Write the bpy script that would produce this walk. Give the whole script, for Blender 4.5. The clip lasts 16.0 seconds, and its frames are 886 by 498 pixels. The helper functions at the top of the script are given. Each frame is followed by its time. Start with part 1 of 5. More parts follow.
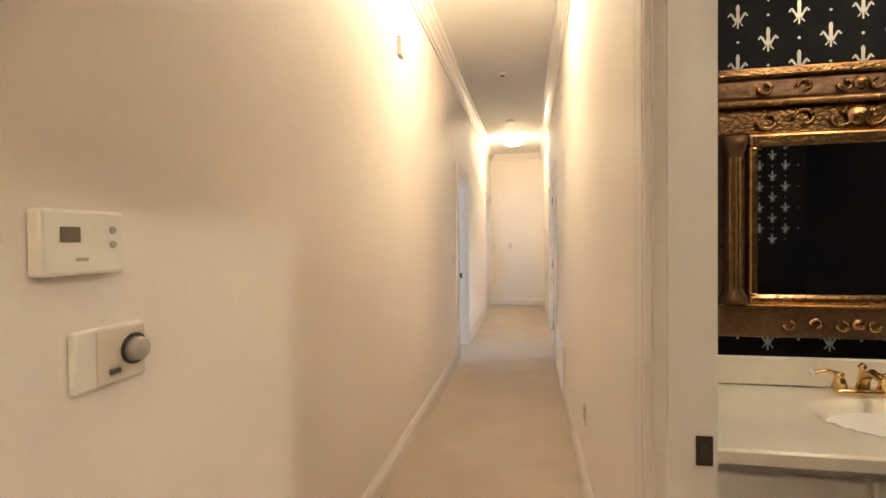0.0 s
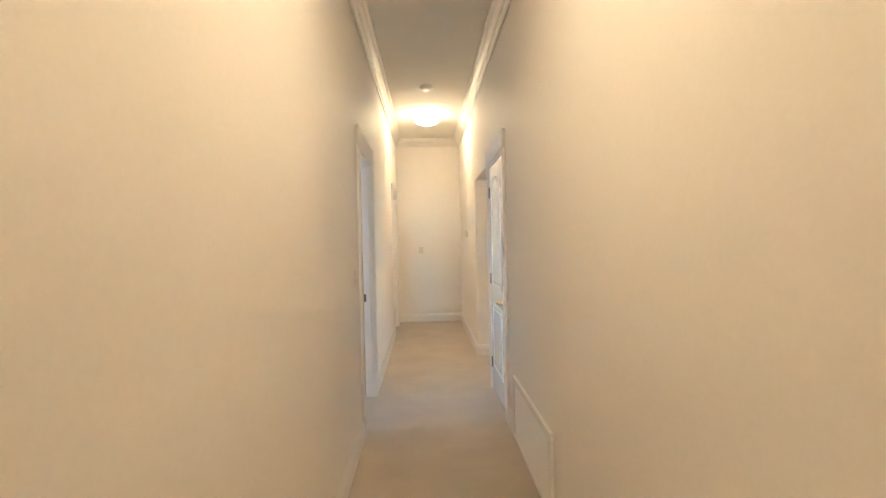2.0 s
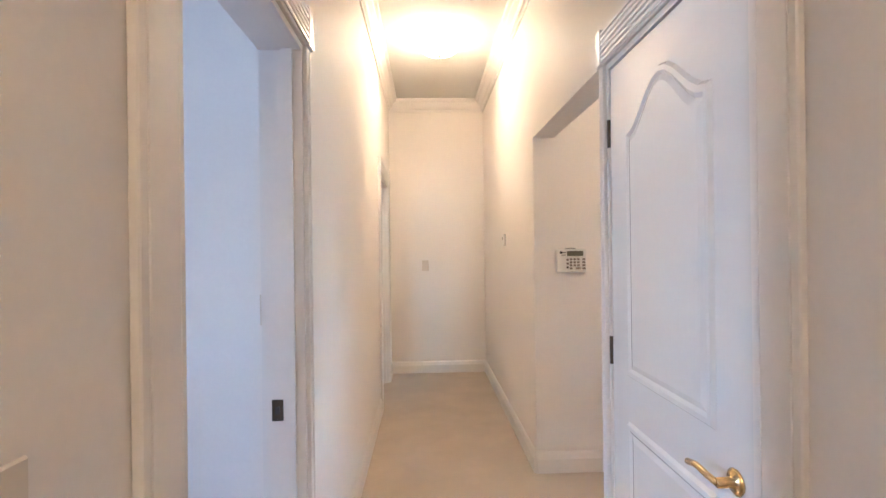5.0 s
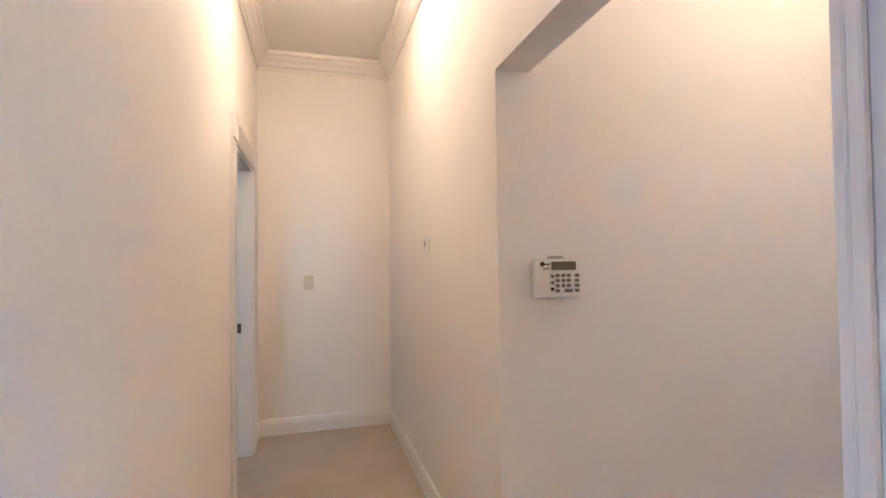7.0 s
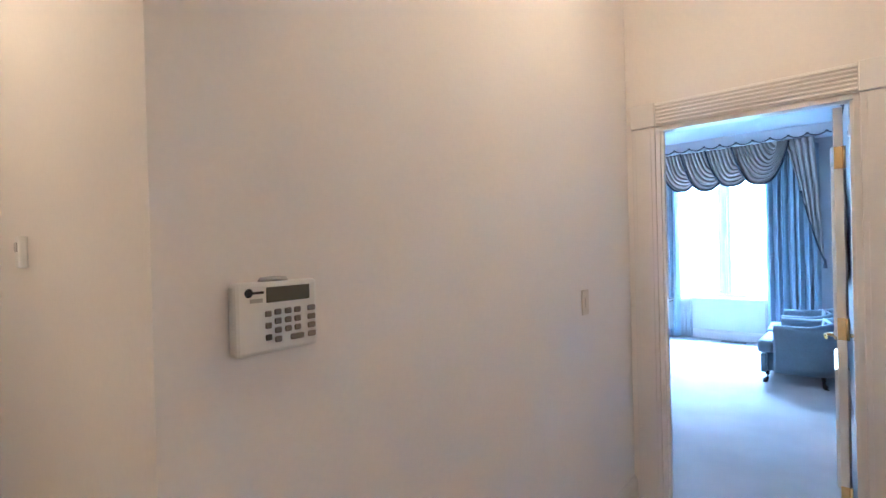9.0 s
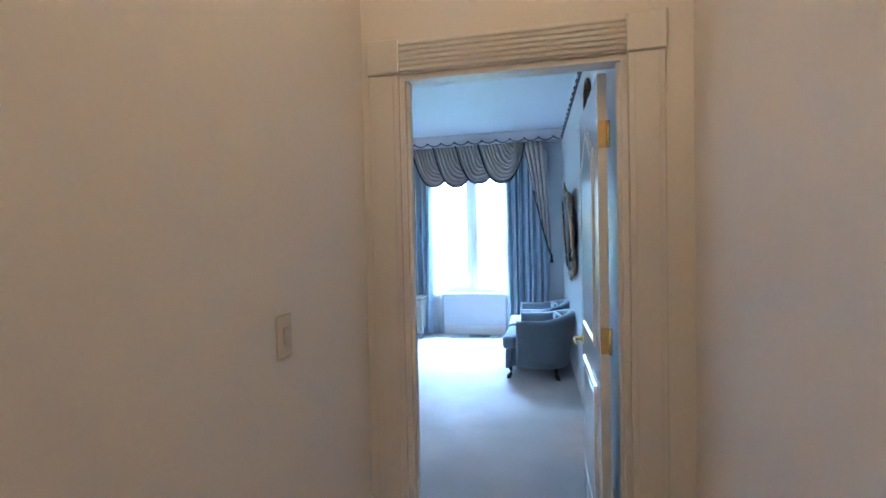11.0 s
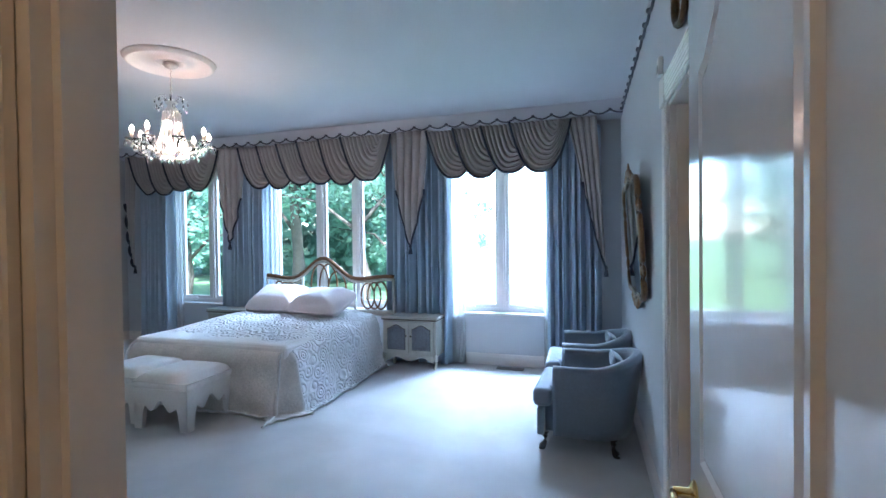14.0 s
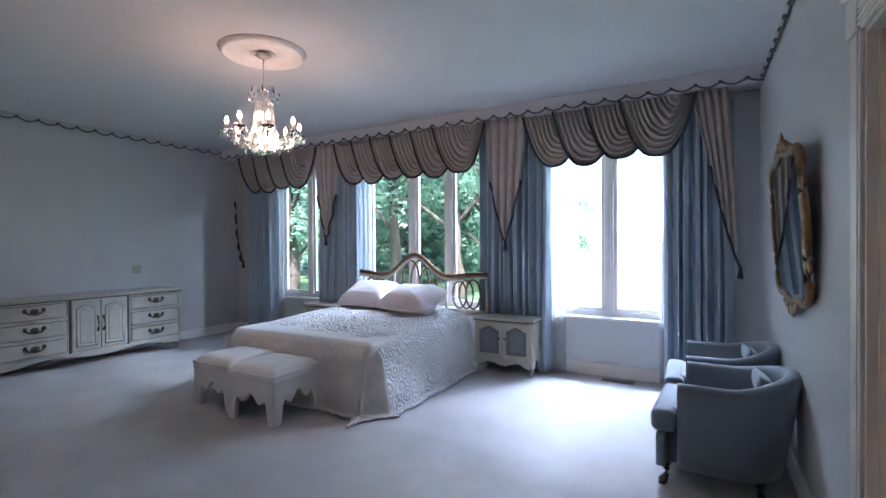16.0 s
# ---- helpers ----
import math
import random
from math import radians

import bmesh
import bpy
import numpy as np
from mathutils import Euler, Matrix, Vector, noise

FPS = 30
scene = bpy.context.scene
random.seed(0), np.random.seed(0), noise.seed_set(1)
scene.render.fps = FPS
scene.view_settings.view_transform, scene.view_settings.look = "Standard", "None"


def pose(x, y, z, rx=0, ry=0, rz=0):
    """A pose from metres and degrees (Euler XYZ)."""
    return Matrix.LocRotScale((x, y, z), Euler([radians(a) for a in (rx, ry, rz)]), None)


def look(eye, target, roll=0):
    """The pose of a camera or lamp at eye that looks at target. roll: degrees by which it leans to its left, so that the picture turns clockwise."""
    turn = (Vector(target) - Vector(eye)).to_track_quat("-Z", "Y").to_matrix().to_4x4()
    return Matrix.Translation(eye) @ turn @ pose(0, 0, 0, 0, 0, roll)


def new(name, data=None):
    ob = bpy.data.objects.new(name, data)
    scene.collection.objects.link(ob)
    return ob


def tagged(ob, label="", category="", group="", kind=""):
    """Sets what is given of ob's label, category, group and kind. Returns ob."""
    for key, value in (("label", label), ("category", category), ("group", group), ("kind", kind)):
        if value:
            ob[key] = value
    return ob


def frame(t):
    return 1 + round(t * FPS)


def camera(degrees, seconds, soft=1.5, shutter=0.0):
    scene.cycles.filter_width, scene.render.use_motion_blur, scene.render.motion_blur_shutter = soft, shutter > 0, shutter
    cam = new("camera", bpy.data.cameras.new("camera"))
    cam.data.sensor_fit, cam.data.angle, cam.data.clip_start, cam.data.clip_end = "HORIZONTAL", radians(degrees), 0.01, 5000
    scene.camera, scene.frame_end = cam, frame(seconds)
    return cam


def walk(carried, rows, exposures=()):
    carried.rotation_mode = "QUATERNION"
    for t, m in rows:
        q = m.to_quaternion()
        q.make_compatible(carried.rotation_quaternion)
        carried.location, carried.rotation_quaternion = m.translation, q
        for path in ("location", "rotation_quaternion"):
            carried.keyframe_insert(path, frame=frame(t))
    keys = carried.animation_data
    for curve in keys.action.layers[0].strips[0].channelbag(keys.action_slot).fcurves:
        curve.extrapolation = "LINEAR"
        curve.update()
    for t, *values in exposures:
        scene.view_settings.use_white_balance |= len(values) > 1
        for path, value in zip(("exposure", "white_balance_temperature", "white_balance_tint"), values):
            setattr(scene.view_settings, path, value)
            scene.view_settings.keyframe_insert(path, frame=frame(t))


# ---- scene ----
cam = camera(85.8, 16.0)
PATH = [
    (0, (0.29, -0.717, 1.322), (-0.069, 1.25, 1.286), -0.6),
    (0.5, (0.18, -0.316, 1.344), (0.044, 1.679, 1.302), -1.1),
    (1, (0.092, 0.1, 1.362), (0.099, 2.1, 1.311), -1.0),
    (1.5, (0.03, 0.546, 1.37), (0.076, 2.545, 1.321), -0.8),
    (2, (-0.028, 1.061, 1.377), (0.046, 3.059, 1.336), -1.2),
    (2.5, (-0.039, 1.513, 1.402), (0.032, 3.512, 1.358), -0.9),
    (3, (-0.036, 1.972, 1.422), (0.029, 3.97, 1.369), -0.9),
    (3.5, (-0.03, 2.453, 1.427), (0.021, 4.451, 1.371), -0.8),
    (4, (-0.074, 2.939, 1.419), (-0.013, 4.937, 1.374), -0.5),
    (4.2, (-0.081, 3.107, 1.418), (-0.019, 5.105, 1.382), -0.6),
    (6.3, (-0.123, 4.643, 1.311), (0.092, 6.631, 1.355), 0.1),
    (6.5, (-0.118, 4.776, 1.327), (0.183, 6.753, 1.371), -0.2),
    (7, (-0.076, 5.036, 1.371), (0.456, 6.963, 1.418), -0.7),
    (7.5, (-0.025, 5.265, 1.406), (0.783, 7.094, 1.448), -0.8),
    (8, (0.035, 5.451, 1.418), (1.114, 7.134, 1.457), -1.4),
    (8.5, (0.141, 5.603, 1.429), (1.464, 7.103, 1.433), -1.6),
    (9, (0.264, 5.721, 1.433), (1.797, 7.005, 1.423), -1.5),
    (9.5, (0.44, 5.795, 1.44), (2.137, 6.854, 1.411), -1.6),
    (10, (0.615, 5.916, 1.418), (2.45, 6.713, 1.391), -2.0),
    (10.2, (0.715, 5.941, 1.417), (2.585, 6.649, 1.382), -1.8),
    (12.3, (1.974, 5.914, 1.418), (3.958, 6.166, 1.378), -1.3),
    (12.5, (2.064, 5.917, 1.417), (4.046, 6.181, 1.377), -1.3),
    (13, (2.292, 5.914, 1.414), (4.261, 6.266, 1.38), -1.2),
    (13.5, (2.487, 5.921, 1.413), (4.428, 6.401, 1.384), -1.0),
    (14, (2.669, 5.953, 1.42), (4.569, 6.576, 1.39), -0.7),
    (14.5, (2.798, 5.996, 1.413), (4.652, 6.744, 1.383), -0.7),
    (15, (2.901, 6.014, 1.377), (4.701, 6.885, 1.361), -0.55),
    (15.5, (2.978, 6.05, 1.357), (4.744, 6.989, 1.342), -0.45),
    (16, (3.023, 6.073, 1.344), (4.759, 7.065, 1.328), -0.35),
]
EXPOSURES = [(0, 5.4, 4680, 0), (1.5, 5.22, 4640, -5), (3.0, 5.2, 4540, -3), (4.0, 5.3, 4450, 2), (6.5, 5.03, 4460, 7), (7.5, 4.97, 4310, 8), (8.5, 4.9, 4250, 6), (10.0, 4.0, 4500, 4), (12.5, 3.75, 5050, 3), (14.0, 3.15, 5450, 8), (16.0, 2.78, 6200, 18)]
walk(cam, [(t, look(eye, target, roll)) for t, eye, target, roll in PATH], EXPOSURES)

# ---- world and large lights ----
world = bpy.data.worlds.new("world")
scene.world = world
world.use_nodes = True
sky = world.node_tree.nodes.new("ShaderNodeTexSky")
sky.sky_type = 'NISHITA'
sky.sun_disc = False
sky.sun_elevation, sky.sun_rotation = radians(46), radians(227)
world.node_tree.links.new(sky.outputs[0], world.node_tree.nodes["Background"].inputs[0])
world.node_tree.nodes["Background"].inputs[1].default_value = 0.15
sun_data = bpy.data.lights.new("sun", 'SUN')
sun_data.energy, sun_data.angle, sun_data.color = 5.0, radians(3), (1, 0.96, 0.9)
sun = new("sun", sun_data)
sun.matrix_world = look((-30, -28, 42), (0, 0, 0))


def window_light(name, y0, y1, watts):
    """Sky light that falls from above through one window opening."""
    data = bpy.data.lights.new(name, 'AREA')
    data.shape, data.size, data.size_y = 'RECTANGLE', y1 - y0, 1.0
    data.energy, data.color = watts, (0.62, 0.79, 1.0)
    ob = new(name, data)
    ob.matrix_world = look((9.7, (y0 + y1) / 2, 3.75), (6.4, (y0 + y1) / 2, 0.3))


side_data = bpy.data.lights.new("side_window_light", 'AREA')
side_data.shape, side_data.size, side_data.size_y, side_data.energy, side_data.color = 'RECTANGLE', 0.4, 0.4, 1.15, (0.93, 0.90, 1.0)
new("side_window_light", side_data).matrix_world = look((-4.2, 4.1, 1.45), (0, 4.1, 1.3))
window_light("window_light", 6.3, 7.8, 94)
window_light("window_light", 8.2, 10.2, 8)
window_light("window_light", 10.7, 11.9, 1.5)


# ---- materials ----
def material(name, color, rough=0.6, metal=0.0, vary=0.08, scale=6.0, bump=0.0, bump_scale=200.0, fine=60.0, specular=0.5, sheen=0.0, per_object=0.0, coat=0.0):
    """Painted, woven or cast surface with colour variation at two scales and a fine relief."""
    m = bpy.data.materials.new(name)
    m.use_nodes = True
    nt = m.node_tree
    b = nt.nodes["Principled BSDF"]
    b.inputs["Roughness"].default_value, b.inputs["Metallic"].default_value = rough, metal
    b.inputs["Specular IOR Level"].default_value = specular
    b.inputs["Sheen Weight"].default_value = sheen
    b.inputs["Coat Weight"].default_value = coat
    co = nt.nodes.new("ShaderNodeTexCoord")
    big, small = nt.nodes.new("ShaderNodeTexNoise"), nt.nodes.new("ShaderNodeTexNoise")
    big.inputs["Scale"].default_value, small.inputs["Scale"].default_value = scale, fine
    big.inputs["Detail"].default_value = 4
    mixer = nt.nodes.new("ShaderNodeMath")
    mixer.operation = 'ADD'
    for n in (big, small):
        nt.links.new(co.outputs["Object"], n.inputs["Vector"])
    nt.links.new(big.outputs["Fac"], mixer.inputs[0])
    nt.links.new(small.outputs["Fac"], mixer.inputs[1])
    ramp = nt.nodes.new("ShaderNodeValToRGB")
    ramp.color_ramp.elements[0].position, ramp.color_ramp.elements[1].position = 0.3, 0.7
    ramp.color_ramp.elements[0].color = (*[c * (1 - vary) for c in color], 1)
    ramp.color_ramp.elements[1].color = (*[min(1, c * (1 + vary)) for c in color], 1)
    half = nt.nodes.new("ShaderNodeMath")
    half.operation = 'MULTIPLY'
    half.inputs[1].default_value = 0.5
    nt.links.new(mixer.outputs[0], half.inputs[0])
    nt.links.new(half.outputs[0], ramp.inputs[0])
    nt.links.new(ramp.outputs[0], b.inputs["Base Color"])
    if bump:
        tex, bp = nt.nodes.new("ShaderNodeTexNoise"), nt.nodes.new("ShaderNodeBump")
        tex.inputs["Scale"].default_value, tex.inputs["Detail"].default_value = bump_scale, 3
        bp.inputs["Strength"].default_value, bp.inputs["Distance"].default_value = bump, 0.01
        nt.links.new(co.outputs["Object"], tex.inputs["Vector"])
        nt.links.new(tex.outputs["Fac"], bp.inputs["Height"])
        nt.links.new(bp.outputs[0], b.inputs["Normal"])
    return m


def glowing(name, color, strength):
    m = bpy.data.materials.new(name)
    m.use_nodes = True
    b = m.node_tree.nodes["Principled BSDF"]
    b.inputs["Base Color"].default_value = (0.9, 0.88, 0.82, 1)
    b.inputs["Emission Color"].default_value = (*color, 1)
    b.inputs["Emission Strength"].default_value = strength
    return m


def clear(name, color=(1, 1, 1), rough=0.0, ior=1.45):
    m = bpy.data.materials.new(name)
    m.use_nodes = True
    b = m.node_tree.nodes["Principled BSDF"]
    b.inputs["Base Color"].default_value = (*color, 1)
    b.inputs["Transmission Weight"].default_value = 1.0
    b.inputs["Roughness"].default_value, b.inputs["IOR"].default_value = rough, ior
    return m


M_WALL = material("cream_wall_paint", (0.84, 0.79, 0.742), 0.6, vary=0.02, scale=1.5, bump=0.03, bump_scale=120)
M_WALLB = material("pale_grey_wall_paint", (0.55, 0.56, 0.575), 0.55, vary=0.02, scale=1.5, bump=0.03, bump_scale=120)
M_CEIL = material("ceiling_paint", (0.80, 0.78, 0.74), 0.8, vary=0.02, scale=2, bump=0.05, bump_scale=160)
M_CEILB = material("bedroom_ceiling_paint", (0.62, 0.63, 0.65), 0.8, vary=0.02, scale=2, bump=0.05, bump_scale=160)
M_TRIM = material("white_gloss_trim_paint", (0.81, 0.77, 0.735), 0.36, vary=0.02, scale=3, coat=0.15)
M_DOOR = material("white_gloss_door_paint", (0.82, 0.81, 0.79), 0.12, vary=0.015, scale=3, coat=0.4)
M_CARPET = material("tan_cut_pile_carpet", (0.54, 0.45, 0.36), 0.95, vary=0.14, scale=3.0, bump=0.5, bump_scale=450, fine=300, specular=0.1, sheen=0.2)
M_CARPETB = material("pale_grey_cut_pile_carpet", (0.52, 0.505, 0.50), 0.95, vary=0.2, scale=2.2, bump=0.55, bump_scale=420, fine=300, specular=0.1, sheen=0.2)
for _m in (M_CARPET, M_CARPETB):
    _nt = _m.node_tree
    _b = _nt.nodes["Principled BSDF"]
    _co, _no, _bp = (_nt.nodes.new(n) for n in ("ShaderNodeTexCoord", "ShaderNodeTexNoise", "ShaderNodeBump"))
    _no.inputs["Scale"].default_value, _no.inputs["Detail"].default_value = 5.5, 3.0
    _bp.inputs["Strength"].default_value, _bp.inputs["Distance"].default_value = 0.45, 0.03
    _nt.links.new(_co.outputs["Object"], _no.inputs["Vector"])
    _nt.links.new(_no.outputs["Fac"], _bp.inputs["Height"])
    _nt.links.new(_b.inputs["Normal"].links[0].from_socket, _bp.inputs["Normal"])
    _nt.links.new(_bp.outputs[0], _b.inputs["Normal"])
M_BRASS = material("polished_brass", (0.80, 0.58, 0.25), 0.22, 1.0, vary=0.08, scale=20)
M_DARKM = material("dark_bronze_metal", (0.10, 0.08, 0.06), 0.4, 0.8, vary=0.1, scale=30)
M_PLASTIC = material("white_plastic", (0.78, 0.76, 0.72), 0.35, vary=0.02)
M_CREAMP = material("cream_plastic", (0.68, 0.61, 0.52), 0.35, vary=0.03)
M_GREYP = material("grey_plastic", (0.40, 0.38, 0.35), 0.4, vary=0.04)
M_DARKP = material("dark_plastic", (0.06, 0.055, 0.05), 0.3, vary=0.05)
M_LCD = material("olive_display", (0.14, 0.13, 0.10), 0.15, vary=0.03)
M_NAVY = material("navy_fringe_trim", (0.025, 0.03, 0.05), 0.8, vary=0.25, scale=60, bump=0.4)
M_SWAG = material("taupe_satin_swag_fabric", (0.43, 0.385, 0.35), 0.42, vary=0.08, scale=9, bump=0.1, bump_scale=500, sheen=0.0)
M_DRAPE = material("slate_blue_satin_drape", (0.38, 0.465, 0.56), 0.45, vary=0.10, scale=9, bump=0.1, bump_scale=500, sheen=0.0)
M_IVORY = material("antiqued_ivory_lacquer", (0.44, 0.42, 0.36), 0.35, vary=0.12, scale=9, bump=0.04, bump_scale=90)
M_IVORYD = material("brown_glaze_line", (0.10, 0.075, 0.05), 0.5, vary=0.2, scale=30)
M_GOLD = material("antique_gold_leaf", (0.17, 0.08, 0.032), 0.4, 0.25, vary=0.35, scale=25, bump=0.25, bump_scale=60)
M_GOLDP = material("burnished_gold", (0.33, 0.19, 0.07), 0.25, 0.9, vary=0.4, scale=30, bump=0.3, bump_scale=70)
M_REDGILT = material("worn_red_gilt_wood", (0.26, 0.13, 0.055), 0.4, 0.2, vary=0.45, scale=22, bump=0.3, bump_scale=50)
M_GILT = material("dark_gilt_wood", (0.13, 0.07, 0.03), 0.35, 0.6, vary=0.4, scale=22, bump=0.3, bump_scale=50)
M_LINEN = material("white_damask_upholstery", (0.80, 0.77, 0.74), 0.7, vary=0.06, scale=14, bump=0.25, bump_scale=120, sheen=0.2)
M_PILLOW = material("pale_blush_satin", (0.74, 0.67, 0.68), 0.5, vary=0.07, scale=8, bump=0.3, bump_scale=60, sheen=0.2)
M_CHAIR = material("slate_blue_velvet", (0.15, 0.18, 0.215), 0.7, vary=0.10, scale=8, bump=0.15, bump_scale=500, sheen=0.5)
M_WALNUT = material("dark_walnut_leg", (0.035, 0.02, 0.013), 0.3, vary=0.2, scale=20)
M_MARBLE = material("cream_marble", (0.76, 0.69, 0.57), 0.12, vary=0.05, scale=5, coat=0.3)
M_BLACKPAPER = material("black_wallpaper", (0.003, 0.0025, 0.003), 0.7, vary=0.3, scale=3, specular=0.15)
M_SILVERINK = material("silver_wallpaper_motif", (0.34, 0.31, 0.26), 0.4, 0.3, vary=0.1, scale=40)
M_BULB = glowing("lit_candle_bulb", (1.0, 0.62, 0.46), 18)
M_BOWL = glowing("lit_frosted_glass_bowl", (1.0, 0.62, 0.29), 1.72)
M_BOWLW = glowing("lit_white_glass_bowl", (1.0, 0.67, 0.35), 9.5)
M_CRYSTAL = clear("cut_crystal", (1, 0.98, 0.97), 0.02, 1.5)
M_FROST = clear("beaded_crystal", (1, 0.96, 0.93), 0.35, 1.3)
M_PANE = clear("window_glass", (1, 1, 1), 0.0, 1.01)
M_MIRROR = material("silvered_mirror_glass", (0.85, 0.87, 0.87), 0.02, 1.0, vary=0.01)
M_BARK = material("grey_brown_bark", (0.07, 0.062, 0.055), 0.9, vary=0.3, scale=8, bump=0.6, bump_scale=20)
M_LEAF = material("green_leaves", (0.11, 0.20, 0.155), 0.6, vary=0.35, scale=1.2, fine=6)
_nt = M_LEAF.node_tree
_tl, _mx = _nt.nodes.new("ShaderNodeBsdfTranslucent"), _nt.nodes.new("ShaderNodeMixShader")
_tl.inputs["Color"].default_value = (0.27, 0.47, 0.38, 1)
_mx.inputs[0].default_value = 0.5
_nt.links.new(_nt.nodes["Principled BSDF"].outputs[0], _mx.inputs[1])
_nt.links.new(_tl.outputs[0], _mx.inputs[2])
_nt.links.new(_mx.outputs[0], _nt.nodes["Material Output"].inputs[0])
M_GRASS = material("mown_lawn_grass", (0.085, 0.155, 0.07), 0.9, vary=0.25, scale=0.6, fine=8, bump=0.4, bump_scale=40)

sheer = bpy.data.materials.new("white_sheer_voile")
sheer.use_nodes = True
_nt = sheer.node_tree
_b = _nt.nodes["Principled BSDF"]
_b.inputs["Base Color"].default_value = (0.85, 0.87, 0.9, 1)
_b.inputs["Roughness"].default_value = 0.8
_tr, _tl, _m1, _m2 = (_nt.nodes.new(n) for n in ("ShaderNodeBsdfTransparent", "ShaderNodeBsdfTranslucent", "ShaderNodeMixShader", "ShaderNodeMixShader"))
_m1.inputs[0].default_value, _m2.inputs[0].default_value = 0.5, 0.45
_nt.links.new(_b.outputs[0], _m1.inputs[1])
_nt.links.new(_tl.outputs[0], _m1.inputs[2])
_nt.links.new(_m1.outputs[0], _m2.inputs[1])
_nt.links.new(_tr.outputs[0], _m2.inputs[2])
_nt.links.new(_m2.outputs[0], _nt.nodes["Material Output"].inputs[0])


# ---- mesh helpers ----
def finish(name, bm, mat, parent=None, label="", smooth=False, loc=None):
    me = bpy.data.meshes.new(name)
    bmesh.ops.recalc_face_normals(bm, faces=bm.faces[:])
    if smooth:
        for f in bm.faces:
            f.smooth = True
    bm.to_mesh(me)
    bm.free()
    me.materials.append(mat)
    ob = new(name, me)
    if parent is not None:
        ob.parent = parent
    if loc is not None:
        ob.location = loc
    if label:
        ob["label"] = label
    return ob


def part(name, bm, mat, parent, label="", smooth=False):
    return finish(name, bm, mat, parent, label, smooth)


def thing(name, label, category, at=(0, 0, 0), turn=0.0, group="", kind=""):
    ob = new(name)
    ob.matrix_basis = pose(*at, 0, 0, turn)
    return tagged(ob, label, category, group, kind)


def box(x0, x1, y0, y1, z0, z1, bevel=0.0, bm=None, segs=1):
    own = bmesh.new()
    bmesh.ops.create_cube(own, size=1.0, matrix=Matrix.Translation(((x0 + x1) / 2, (y0 + y1) / 2, (z0 + z1) / 2)) @ Matrix.Diagonal((abs(x1 - x0), abs(y1 - y0), abs(z1 - z0), 1)))
    if bevel:
        bmesh.ops.bevel(own, geom=own.edges[:], offset=bevel, segments=segs, profile=0.5, affect='EDGES')
    return merge(bm, own)


def merge(bm, own, m=None):
    if m is not None:
        bmesh.ops.transform(own, matrix=m, verts=own.verts[:])
    if bm is None:
        return own
    me = bpy.data.meshes.new("tmp")
    own.to_mesh(me)
    own.free()
    bm.from_mesh(me)
    bpy.data.meshes.remove(me)
    return bm


def lathe(profile, n=24, bm=None, m=None):
    """Profile of (radius, height) turned round z."""
    own = bmesh.new()
    rings = []
    for r, z in profile:
        if r < 1e-5:
            rings.append([own.verts.new((0, 0, z))])
        else:
            rings.append([own.verts.new((r * math.cos(2 * math.pi * i / n), r * math.sin(2 * math.pi * i / n), z)) for i in range(n)])
    for a, b in zip(rings, rings[1:]):
        for i in range(n):
            j = (i + 1) % n
            if len(a) == 1 and len(b) == 1:
                continue
            if len(a) == 1:
                own.faces.new((a[0], b[i], b[j]))
            elif len(b) == 1:
                own.faces.new((a[i], a[j], b[0]))
            else:
                own.faces.new((a[i], a[j], b[j], b[i]))
    return merge(bm, own, m)


def tube(points, r, n=8, bm=None, closed=False, radii=None):
    own = bmesh.new()
    pts = [Vector(p) for p in points]
    rings = []
    for i, p in enumerate(pts):
        a = pts[i - 1] if (i > 0 or closed) else p
        b = pts[(i + 1) % len(pts)] if (i < len(pts) - 1 or closed) else p
        d = (b - a).normalized()
        q = d.to_track_quat('Z', 'Y')
        rr = radii[i] if radii else r
        rings.append([own.verts.new(p + q @ Vector((rr * math.cos(2 * math.pi * k / n), rr * math.sin(2 * math.pi * k / n), 0))) for k in range(n)])
    pairs = list(zip(rings, rings[1:])) + ([(rings[-1], rings[0])] if closed else [])
    for a, b in pairs:
        for k in range(n):
            own.faces.new((a[k], a[(k + 1) % n], b[(k + 1) % n], b[k]))
    if not closed:
        own.faces.new(rings[0][::-1])
        own.faces.new(rings[-1])
    return merge(bm, own)


def sheet(fn, nu, nv, thick=0.0, bm=None):
    """A surface fn(u, v) -> place, u and v from 0 to 1, with its thickness."""
    own = bmesh.new()
    grid = [[own.verts.new(fn(i / nu, j / nv)) for j in range(nv + 1)] for i in range(nu + 1)]
    for i in range(nu):
        for j in range(nv):
            own.faces.new((grid[i][j], grid[i + 1][j], grid[i + 1][j + 1], grid[i][j + 1]))
    if thick:
        own.normal_update()
        back = [[own.verts.new(v.co - v.normal * thick) for v in row] for row in grid]
        for i in range(nu):
            for j in range(nv):
                own.faces.new((back[i][j], back[i][j + 1], back[i + 1][j + 1], back[i + 1][j]))
        rim = [(i, 0) for i in range(nu)] + [(nu, j) for j in range(nv)] + [(i, nv) for i in range(nu, 0, -1)] + [(0, j) for j in range(nv, 0, -1)]
        for (a, b), (c, d) in zip(rim, rim[1:] + rim[:1]):
            own.faces.new((grid[a][b], back[a][b], back[c][d], grid[c][d]))
    return merge(bm, own)


